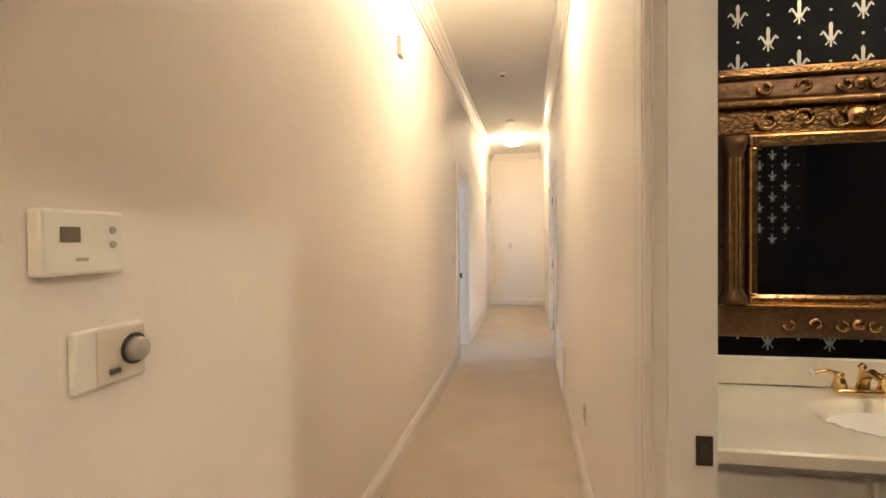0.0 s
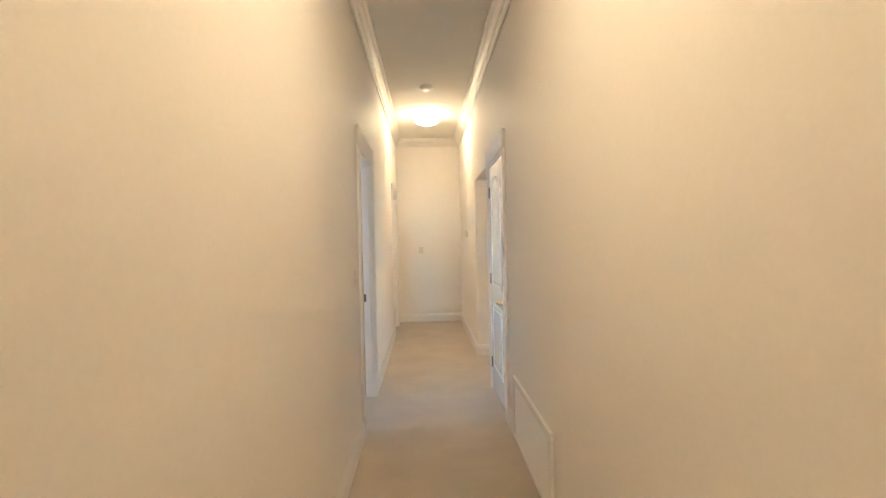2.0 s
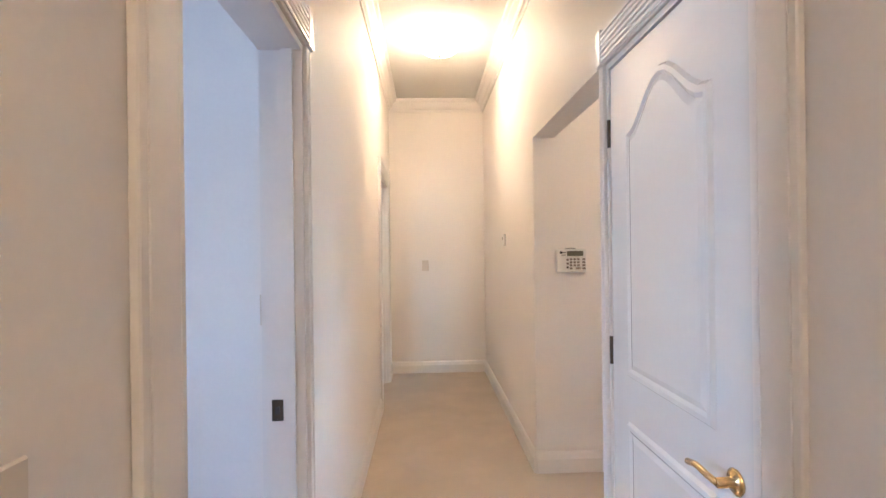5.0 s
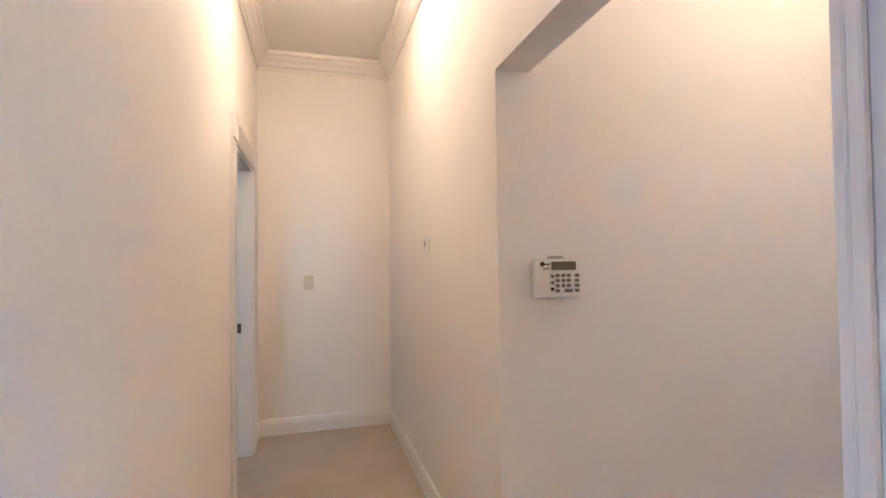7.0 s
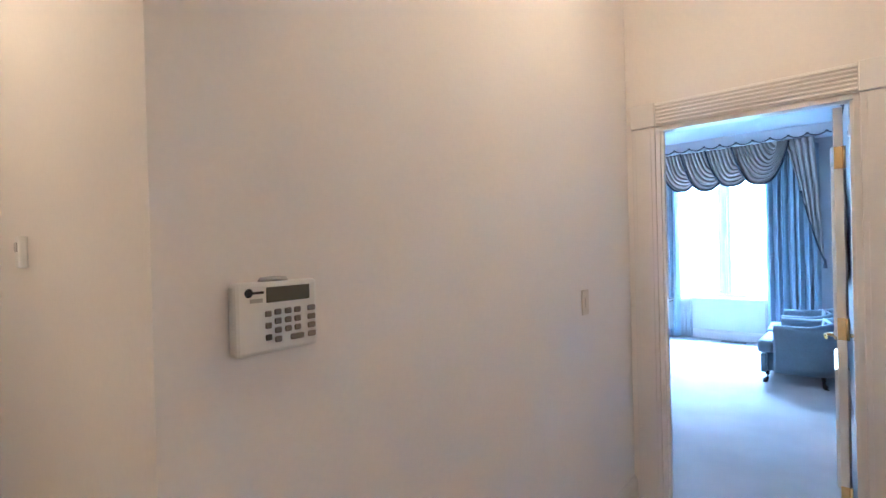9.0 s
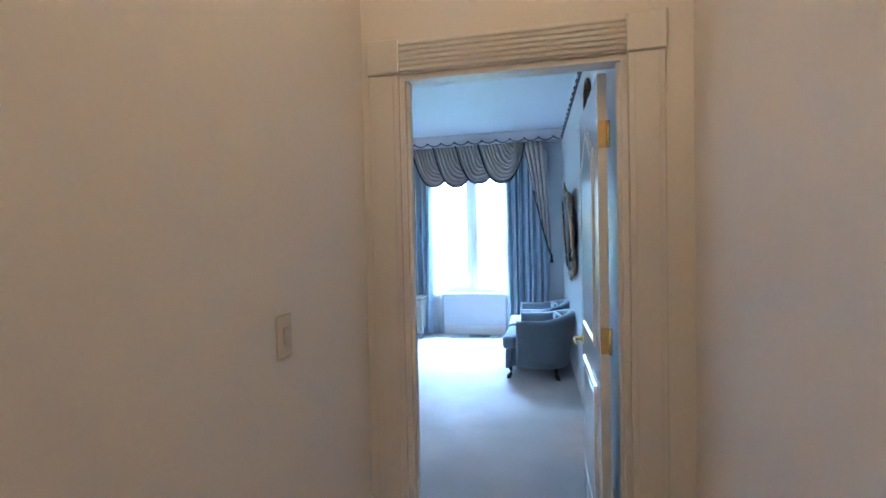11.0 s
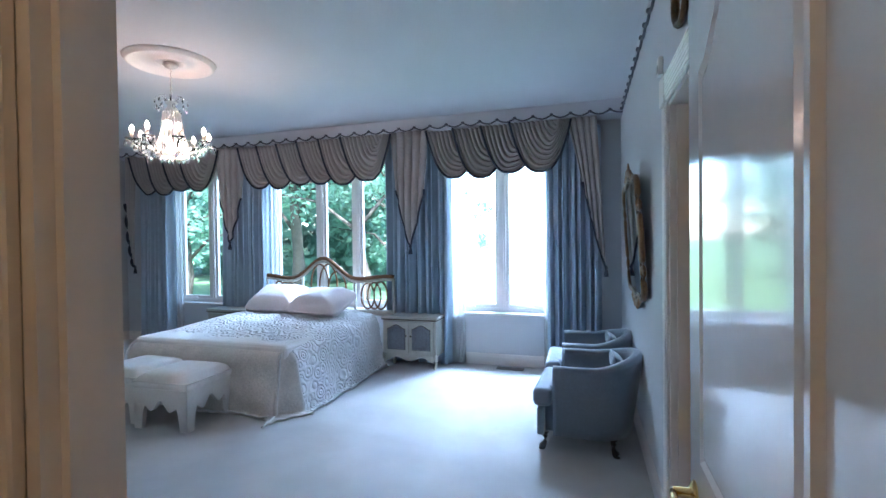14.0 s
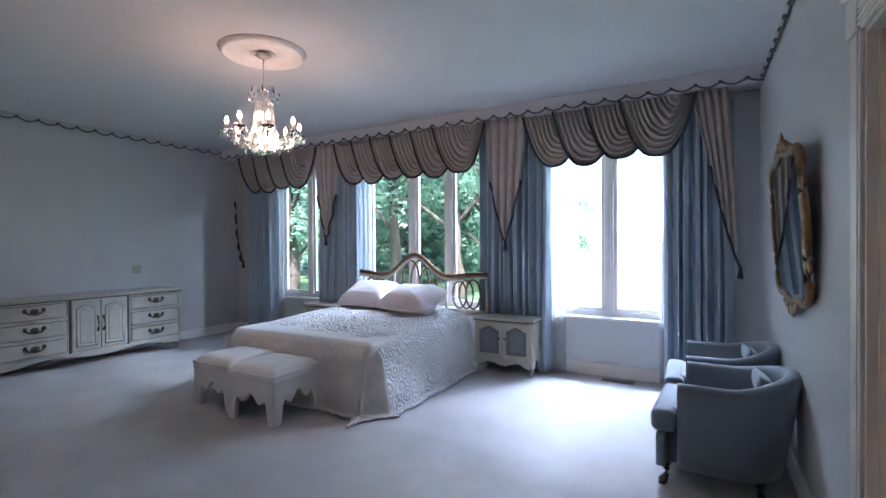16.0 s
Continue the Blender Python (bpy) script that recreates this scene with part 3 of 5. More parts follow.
def swag(parent, yc, width, pitch, top, drop, x, seed, full):
    """One festoon: pinned at both upper corners, with curved folds and a dark hem; the next one laps over it unless it is the full one."""
    def hem(s):
        return drop * (1 - min(1.0, abs(s)) ** 2.7) + 0.02

    pivot = -0.55

    def fn(u, v):
        """The hem drawn in towards a point near the upper corner, so that the folds sweep down from the heading."""
        h = 2 * u - 1
        s = pivot + (h - pivot) * v
        depth = hem(h) * v
        narrow = 1 - 0.05 * depth / drop * (1 - abs(s))
        n = noise.noise(Vector((h * 1.3, v * 3, seed)))
        shown = 1.0
        over = s + 2 * pitch / width
        if not full and over < 1:
            shown = min(1.0, max(0.0, (depth - hem(over) + 0.05) / 0.06))
        f = abs(math.sin(v * 10.5 * math.pi + 2.2 * n + 0.4 * h))
        pleat = f ** 0.55 * (0.058 + 0.016 * noise.noise(Vector((h, v * 6, seed + 5)))) * min(1.0, v * 3)
        belly = 0.03 * math.sin(math.pi * min(1, depth / drop * 0.7)) * (1 - s * s)
        lap = 0.075 * max(0.0, s) ** 2 if s > 0 else 0.0
        return (x + 0.015 * (1 - shown) - shown * (lap + belly + pleat), yc + s * width / 2 * narrow, top - depth)
    p = part("swag", sheet(fn, 44, 150, 0.003), M_SWAG, parent, "", True)
    pts = [Vector(fn(i / 40, 1.0)) + Vector((-0.012, 0, 0)) for i in range(41)]
    part("fringe", tube(pts, 0.0125, 8), M_NAVY, p, "dark navy fringe", True)


def valance(y0, y1, n, x=7.86):
    root = thing("swag_valance", "taupe satin swag valance with dark navy fringe", "valance", group="swag valances")
    pitch = (y1 - y0) / (n + 0.95)
    width = pitch * 1.95
    for i in range(n):
        yc = y1 - width / 2 - i * pitch
        swag(root, yc, width, pitch, 2.685, 0.53 + 0.02 * math.sin(i * 2.0), x - 0.020 * i, i * 3.7 + y0, i == n - 1)
    return root


def jabot(yc, width, tip, x, both=True, lean=0.0, trim=0.011):
    """A tail: pleats that end in a point, with a dark edge."""
    root = thing("curtain_jabot", "taupe satin tail with dark fringe between the drapes", "curtain", group="curtain tails")
    top = 2.69

    def bottom(u):
        a = abs(2 * u - 1) if both else u
        return tip + (2.02 - tip) * a ** 1.25

    def fn(u, v):
        z = top + (bottom(u) - top) * v
        taper = 1 - 0.25 * v
        return (x - 0.048 * abs(math.sin(u * 4.5 * math.pi + 0.5 * math.sin(v * 3 + yc))) ** 0.6 - 0.02 * (1 - abs(2 * u - 1)) + 0.01 * v, yc + (u - 0.5) * width * taper + lean * v, z)
    p = part("tail", sheet(fn, 110, 14, 0.003), M_SWAG, root, "", True)
    part("fringe", tube([Vector(fn(i / 40, 1.0)) + Vector((-0.008, 0, 0)) for i in range(41)], trim, 8), M_NAVY, p, "dark navy fringe", True)
    t = fn(0.5 if both else 0.0, 1.0)
    part("tassel", lathe([(0, 0.02), (0.012, 0.01), (0.018, -0.01), (0.012, -0.02), (0.022, -0.07), (0.024, -0.10), (0, -0.10)], 12, None, Matrix.Translation(t)), M_NAVY, p, "dark navy tassel", True)


drape(5.93, 6.50, folds=7)
drape(7.58, 7.98, folds=5)
drape(8.02, 8.40, folds=5)
drape(10.08, 10.48, folds=5)
drape(10.50, 10.84, folds=4)
drape(11.72, 12.28, folds=7)
for a, b in ((7.44, 7.62), (10.0, 10.14), (11.62, 11.78), (6.42, 6.54)):
    drape(a, b, x=7.99, folds=4, amp=0.018, mat=sheer, label="white sheer voile panel behind the blue drape")
valance(6.22, 7.80, 4)
valance(8.22, 10.40, 6)
valance(10.72, 12.28, 4)
jabot(6.12, 0.30, 1.14, 7.84, False, -0.12)
jabot(8.02, 0.46, 1.38, 7.80)
jabot(10.56, 0.44, 1.45, 7.80)
jabot(12.30, 0.17, 1.12, 7.80, False, 0.05, 0.019)
board = thing("valance_board", "pale painted valance board along the window wall", "trim", kind="structure")
part("board", box(7.755, BWIN - 0.001, BRIGHT + 0.001, BLEFT - 0.001, 2.695, BC - 0.001, 0.004), M_CEILB, board)


def border(a, b, out, label):
    """A dark cord hung in shallow loops along the wall, with a bow at each knot."""
    root = thing("scalloped_border", label, "trim", kind="structure")
    a, b = Vector(a), Vector(b)
    n = max(1, round((b - a).length / 0.19))
    pts = []
    for i in range(n * 8 + 1):
        f = i / (n * 8)
        loop = math.sin(math.pi * ((i % 8) / 8))
        pts.append(a.lerp(b, f) + Vector(out) * (0.008 + 0.004 * loop) - Vector((0, 0, 0.036 * loop)))
    part("cord", tube(pts, 0.0085, 6), M_BORDER, root, "", True)
    bow = box(-0.016, 0.016, -0.016, 0.016, -0.012, 0.012, 0.006)
    for i in range(n + 1):
        p = a.lerp(b, i / n) + Vector(out) * 0.012
        if i == 0:
            first = part("bow", bow, M_BORDER, root)
            first.location = p
        else:
            o = new("bow", first.data)
            o.parent, o.location = root, p
    return root


M_BORDER = material("grey_blue_cord", (0.09, 0.09, 0.11), 0.7, vary=0.2, scale=40)
border((7.746, BRIGHT + 0.02, 2.725), (7.746, BLEFT - 0.02, 2.725), (0, 0, 0), "dark looped cord border over the window drapes")
along_side(border((DOORX + WT + 0.05, BRIGHT, 2.725), (7.745, BRIGHT, 2.725), (0, 1, 0), "dark looped cord border under the bedroom ceiling"))
border((DOORX + WT + 0.05, BLEFT, 2.79), (7.745, BLEFT, 2.79), (0, -1, 0), "dark looped cord border under the bedroom ceiling")

# ---- bed ----
BX0, BX1, BY0, BY1, BT = 5.98, 7.74, 8.40, 10.16, 0.58
bed = thing("bed", "wide bed with an ivory and gilt openwork headboard", "bed")
part("mattress", box(BX0 + 0.03, BX1, BY0 + 0.03, BY1 - 0.03, 0.26, BT - 0.015, 0.05, segs=3), M_LINEN, bed, "white mattress")
part("box_spring", box(BX0 + 0.04, BX1, BY0 + 0.04, BY1 - 0.04, 0.10, 0.26, 0.01), M_LINEN, bed)
for yy in (BY0 + 0.1, BY1 - 0.1):
    for xx in (BX0 + 0.12, BX1 - 0.1):
        part("leg", lathe([(0, 0), (0.02, 0), (0.03, 0.06), (0.03, 0.10), (0, 0.10)], 12, None, Matrix.Translation((xx, yy, 0))), M_WALNUT, bed)


def rail_z(y):
    """Height of the crest rail along the headboard."""
    c = 9.19
    t = (y - c) / 0.86
    bell = math.exp(-(t / 0.29) ** 2)
    return 1.0 + 0.235 * bell + 0.02 * math.cos(t * math.pi * 2) * (1 - bell)


HY0, HY1, HX = 8.25, 10.02, 7.80
crest = [(HX, HY0 + (HY1 - HY0) * i / 60, rail_z(HY0 + (HY1 - HY0) * i / 60)) for i in range(61)]
part("crest_rail", tube(crest, 0.024, 10), M_GOLD, bed, "dark gilt crest rail", True)
part("crest_inner_rail", tube([(HX - 0.006, y, z - 0.036) for _, y, z in crest], 0.017, 8), M_IVORY, bed, "ivory inner rail", True)
posts = [HY0, 8.76, 9.49, HY1]
for y in posts:
    part("post", tube([(HX, y, 0.0), (HX, y, 0.5), (HX, y, rail_z(y) - 0.02)], 0.018, 10), M_IVORY, bed, "", True)
part("lower_rail", box(HX - 0.02, HX + 0.02, HY0, HY1, 0.55, 0.62, 0.01), M_IVORY, bed)
for (a, b), n in zip(zip(posts, posts[1:]), (3, 3, 3)):
    for k in range(n):
        yc = a + (b - a) * (0.5 + (k - 1) * 0.17)
        w = (b - a) * 0.17
        zt, zb = rail_z(yc) - 0.06, 0.63
        loop = []
        for i in range(24):
            t = 2 * math.pi * i / 24
            loop.append((HX + 0.004 * (k - 1), yc + w * math.sin(t), (zt + zb) / 2 + (zt - zb) / 2 * math.cos(t)))
        part("oval_spindle", tube(loop, 0.011, 6, None, True), M_GOLD, bed, "", True)

# quilted bedspread
M_QUILT = material("ivory_quilted_satin", (0.80, 0.77, 0.76), 0.30, vary=0.05, scale=10, sheen=0.3)
_nt = M_QUILT.node_tree
_co, _bp = _nt.nodes.new("ShaderNodeTexCoord"), _nt.nodes.new("ShaderNodeBump")
_wp, _sc, _pp, _pw = _nt.nodes.new("ShaderNodeTexVoronoi"), *(_nt.nodes.new("ShaderNodeMath") for _ in range(3))
_wp.feature = 'SMOOTH_F1'
_wp.inputs["Scale"].default_value, _wp.inputs["Smoothness"].default_value, _wp.inputs["Randomness"].default_value = 8.5, 0.25, 0.9
_sc.operation, _sc.inputs[1].default_value = 'MULTIPLY', 4.2
_pp.operation, _pp.inputs[1].default_value = 'PINGPONG', 0.5
_pw.operation, _pw.inputs[1].default_value = 'POWER', 0.55
_nt.links.new(_co.outputs["Object"], _wp.inputs["Vector"])
_nt.links.new(_wp.outputs["Distance"], _sc.inputs[0])
_nt.links.new(_sc.outputs[0], _pp.inputs[0])
_nt.links.new(_pp.outputs[0], _pw.inputs[0])
_bp.inputs["Strength"].default_value, _bp.inputs["Distance"].default_value = 1.0, 0.03
_nt.links.new(_pw.outputs[0], _bp.inputs["Height"])
_nt.links.new(_bp.outputs[0], _nt.nodes["Principled BSDF"].inputs["Normal"])
M_FOOT = material("ivory_plain_satin", (0.66, 0.605, 0.56), 0.38, vary=0.16, scale=9, bump=0.45, bump_scale=45, sheen=0.2)


def spread(u, v):
    """The cover, laid flat as (u, v), then bent over the soft mattress edge and hung to the floor."""
    inset, over, r = 0.10, 0.66, 0.14
    x0, y0, y1 = BX0 + inset, BY0 + inset, BY1 - inset
    a = (x0 - over) + (BX1 - 0.12 - x0 + over) * u
    b = (y0 - over) + (y1 - y0 + 2 * over) * v
    ca, cb = max(a, x0), min(max(b, y0), y1)
    da, db = a - ca, b - cb
    d = math.hypot(da, db)
    puff = 0.016 * abs(math.sin(a * 9.5) * math.sin(b * 9.5)) + 0.02 * noise.noise(Vector((a * 2, b * 2, 3)))
    top = BT + 0.03 - 0.075 * max(0.0, 1 - max(0.0, a - x0) / 1.3) ** 1.6
    if d == 0:
        return (a, b, top + (puff + 0.02) * min(1.0, min(a - x0, b - y0, y1 - b) / 0.15))
    ux, uy = da / d, db / d
    bend = min(1, d / r) * math.pi / 2
    fall = max(0.0, d - r)
    z = top - r * (1 - math.cos(bend)) - fall
    corner = 4 * ux * ux * uy * uy if ux < 0 else 0.0
    out = r * math.sin(bend) + (0.13 + 0.14 * corner) * fall
    s = (a if abs(db) > abs(da) else b)
    out += 0.016 * math.sin(s * 11 + 2 * math.sin(s * 3)) * min(1, fall * 2.5) + 0.02 * noise.noise(Vector((a * 5, b * 5, 1))) * min(1, fall * 3)
    low = 0.014 + 0.010 * abs(math.sin(s * 26 + 3 * corner))
    if z < low:
        out += (low - z) * (0.45 if uy < 0 else 0.1)
        z = low
    # the near corner's flap is folded round towards the foot
    tuck = 0.8 * corner if uy < 0 else 0.0
    return (ca + ux * out, cb + uy * out * (1 - tuck), z)


cover = thing("bedspread", "ivory quilted satin bedspread draped over the bed to the floor", "bedspread")
M_CORD = material("ivory_satin_cord", (0.72, 0.70, 0.69), 0.4, vary=0.05, scale=40, bump=0.3, bump_scale=150)
UC, VC = 0.66 / (BX1 - 0.12 - BX0 - 0.10 + 0.66), 0.66 / (BY1 - BY0 - 0.20 + 1.32)
part("quilt", sheet(lambda u, v: spread(UC + (1 - UC) * u, v), 90, 140, 0.012), M_QUILT, cover, "quilted top and side drops", True)
part("foot_drop", sheet(lambda u, v: spread(UC * u, v), 36, 140, 0.012), M_FOOT, cover, "plain satin drop over the bed's foot", True)
for vs in ((0, VC), (1, 1 - VC)):
    part("corner_cord", tube([Vector(spread(UC * i / 24, vs[0] + (vs[1] - vs[0]) * i / 24)) + Vector((-0.006, 0.012 * (1 if vs[0] else -1), 0.006)) for i in range(25)], 0.008, 6), M_CORD, cover, "ivory cord along the corner", True)
    part("side_hem", tube([Vector(spread(UC + (1 - UC) * i / 60, vs[0])) + Vector((0, 0, 0.004)) for i in range(61)], 0.008, 6), M_CORD, cover, "", True)
part("foot_hem", tube([Vector(spread(0, VC + (1 - 2 * VC) * i / 60)) + Vector((0, 0, 0.004)) for i in range(61)], 0.008, 6), M_CORD, cover, "", True)


def pillow(at, size, turn, tilt, mat, name="pillow", label="pale blush satin bed pillow", group="bed pillows", roll=0):
    root = thing(name, label, "pillow", group=group)
    root.matrix_basis = pose(*at, tilt, roll, turn)
    bm = bmesh.new()
    bmesh.ops.create_uvsphere(bm, u_segments=36, v_segments=20, radius=1)
    for v in bm.verts:
        x, y, z = v.co
        k = 0.42
        sx, sy = math.copysign(abs(x) ** k, x), math.copysign(abs(y) ** k, y)
        e = max(abs(sx), abs(sy))
        ear = 1 + 0.10 * (abs(sx) * abs(sy)) ** 3 - 0.05 * (1 - abs(sx * sy)) * e
        crease = 0.05 * noise.noise(Vector((x * 2.5 + at[1], y * 2.5, z * 2))) + 0.035 * noise.noise(Vector((x * 7, y * 7 + at[1], z * 3)))
        v.co = (sx * size[0] / 2 * ear, sy * size[1] / 2 * ear, z * size[2] / 2 * (1 - 0.85 * e ** 4) * 1.15 + size[2] * crease)
    part("cushion", bm, mat, root, "", True)
    return root


pillow((7.42, 9.56, 0.765), (0.50, 0.70, 0.25), 5, 0, M_PILLOW, roll=-24)
pillow((7.34, 8.93, 0.755), (0.50, 0.74, 0.25), -8, 0, M_PILLOW, roll=-22)


# ---- upholstered ottomans ----
def scallop(w, h, leg):
    """Side panel: two legs and a scalloped apron between them."""
    top = h
    out = [(-w / 2, 0), (-w / 2 + leg * 0.8, 0), (-w / 2 + leg, h * 0.42)]
    n = 18
    for i in range(1, n):
        t = i / n
        x = -w / 2 + leg + (w - 2 * leg) * t
        out.append((x, h * (0.56 + 0.10 * math.cos(t * 4 * math.pi) - 0.10 * math.cos(t * 2 * math.pi) * 0.6)))
    out += [(w / 2 - leg, h * 0.42), (w / 2 - leg * 0.8, 0), (w / 2, 0), (w / 2, top), (-w / 2, top)]
    return out


def ottoman(at, turn):
    root = thing("ottoman", "white damask upholstered ottoman with scalloped skirt legs", "ottoman", at, turn, group="ottomans at the bed's foot")
    w, h = 0.50, 0.315
    for k in range(4):
        part("side_panel", extrude_outline(scallop(w, h, 0.085), 0.035, None, Matrix.Rotation(k * math.pi / 2, 4, 'Z') @ Matrix.Translation((0, -w / 2, 0))), M_LINEN, root)
    part("seat", box(-w / 2 - 0.008, w / 2 + 0.008, -w / 2 - 0.008, w / 2 + 0.008, h, h + 0.055, 0.012, segs=2), M_LINEN, root, "", True)

    def top(u, v):
        x, y = 2 * u - 1, 2 * v - 1
        return (x * (w / 2 + 0.004), y * (w / 2 + 0.004), h + 0.05 + 0.07 * ((1 - x ** 6) * (1 - y ** 6)) ** 0.6)
    part("cushion", sheet(top, 20, 20), M_LINEN, root, "", True)
    part("piping", tube([(sx * (w / 2 + 0.006), sy * (w / 2 + 0.006), h + 0.052) for sx, sy in ((-1, -1), (1, -1), (1, 1), (-1, 1))], 0.007, 6, None, True), M_LINEN, root, "", True)


ottoman((5.69, 9.17, 0), 3)
ottoman((5.74, 9.69, 0), -2)


# ---- ivory bedroom furniture ----
def cabriole(root, x, y, h, sx, sy):
    pts, rad = [], []
    for i in range(9):
        t = i / 8
        o = 0.022 * math.sin(math.pi * (1 - t) * 1.1) - 0.012 * (1 - t)
        pts.append((x + sx * o, y + sy * o, h * t))
        rad.append(0.020 - 0.010 * (1 - t) + (0.008 if i == 0 else 0) + 0.012 * t * t)
    part("leg", tube(pts, 0.02, 8, None, False, rad), M_IVORY, root, "", True)


def apron(w, z0, z1):
    out = []
    n = 28
    for i in range(n + 1):
        t = i / n
        out.append((-w / 2 + w * t, z0 + (z1 - z0) * (0.45 - 0.35 * math.cos(t * 4 * math.pi) * (0.5 + abs(0.5 - t)))))
    return out + [(w / 2, z1), (-w / 2, z1)]


def pull(root, x, y, z, vertical=False, k=1.0):
    """A bail pull on two rosettes, with a shaped backplate."""
    if vertical:
        pts = [(x, y, z - 0.05 * k), (x, y - 0.018, z - 0.03 * k), (x, y - 0.022, z), (x, y - 0.018, z + 0.03 * k), (x, y, z + 0.05 * k)]
    else:
        pts = [(x - 0.055 * k, y, z + 0.010 * k), (x - 0.042 * k, y - 0.02, z - 0.010 * k), (x, y - 0.026, z - 0.018 * k), (x + 0.042 * k, y - 0.02, z - 0.010 * k), (x + 0.055 * k, y, z + 0.010 * k)]
    h = part("handle", tube(pts, 0.0062 * k, 8), M_DARKM, root, "dark bronze bail pull", True)
    for e in (pts[0], pts[-1]):
        part("rosette", lathe([(0, -0.004), (0.014 * k, -0.004), (0.012 * k, 0.003), (0.006 * k, 0.005), (0, 0.006)], 10, None, Matrix.Translation(e) @ Matrix.Rotation(math.pi / 2, 4, 'X') @ Matrix.Diagonal((1, 1.25, 1, 1))), M_DARKM, h, "", True)
    if not vertical:
        part("backplate", lathe([(0, 0), (0.024 * k, 0), (0.018 * k, 0.003), (0, 0.004)], 12, None, Matrix.Translation((x, y - 0.001, z + 0.004)) @ Matrix.Rotation(math.pi / 2, 4, 'X') @ Matrix.Diagonal((1.1, 0.8, 1, 1))), M_DARKM, h, "", True)


def panel_door(root, x0, x1, z0, z1, y, mat_in):
    d = part("door", box(x0, x1, y - 0.018, y, z0, z1, 0.003), M_IVORY, root)
    bm = arch_panel(x0 + 0.035, x1 - 0.035, z0 + 0.04, z1 - 0.035, 0.045, 0.008, 0.045)
    bmesh.ops.translate(bm, verts=bm.verts[:], vec=(0, y - 0.0182, 0))
    part("door_panel", bm, mat_in, d)
    out = [(x0 + 0.04, z0 + 0.045), (x1 - 0.04, z0 + 0.045)]
    for k in range(11):
        u = k / 10
        out.append((x1 - 0.04 + (x0 - x1 + 0.08) * u, z1 - 0.085 + 0.045 * math.sin(math.pi * u) ** 2))
    part("glaze_line", tube([(px, y - 0.021, pz) for px, pz in out], 0.0045, 6, None, True), M_IVORYD, d, "dark antiqued outline", True)


M_GREYINSET = material("slate_fabric_inset", (0.17, 0.18, 0.20), 0.6, vary=0.15, scale=30)


def nightstand(at, turn):
    root = thing("nightstand", "antiqued ivory nightstand with two arched slate-panelled doors", "nightstand", at, turn, group="nightstands")
    w, d, h = 0.68, 0.40, 0.585
    part("body", box(-w / 2 + 0.02, w / 2 - 0.02, -d / 2 + 0.02, d / 2, 0.14, h - 0.03, 0.004), M_IVORY, root)
    part("top", box(-w / 2, w / 2, -d / 2, d / 2 + 0.0, h - 0.03, h, 0.009, segs=2), M_IVORY, root)
    part("top_edge", box(-w / 2 + 0.006, w / 2 - 0.006, -d / 2 + 0.004, d / 2 - 0.006, h - 0.042, h - 0.031, 0.003), M_IVORYD, root)
    for s in (-1, 1):
        x0, x1 = sorted((s * 0.004, s * (w / 2 - 0.045)))
        panel_door(root, x0, x1, 0.17, h - 0.055, -d / 2 + 0.02, M_GREYINSET)
        part("knob", lathe([(0, 0), (0.006, 0), (0.005, 0.01), (0.011, 0.016), (0.008, 0.024), (0, 0.026)], 12, None, Matrix.Translation((s * 0.03, -d / 2 + 0.002, 0.37)) @ Matrix.Rotation(math.pi / 2, 4, 'X')), M_DARKM, root, "", True)
        for sy in (-1, 1):
            cabriole(root, s * (w / 2 - 0.035), sy * (d / 2 - 0.035), 0.16, s, sy)
    part("apron", extrude_outline(apron(w - 0.09, 0.07, 0.15), 0.018, None, Matrix.Translation((0, -d / 2 + 0.012, 0))), M_IVORY, root)


nightstand((7.80, 7.99, 0), -90)
nightstand((7.80, 10.50, 0), -90)


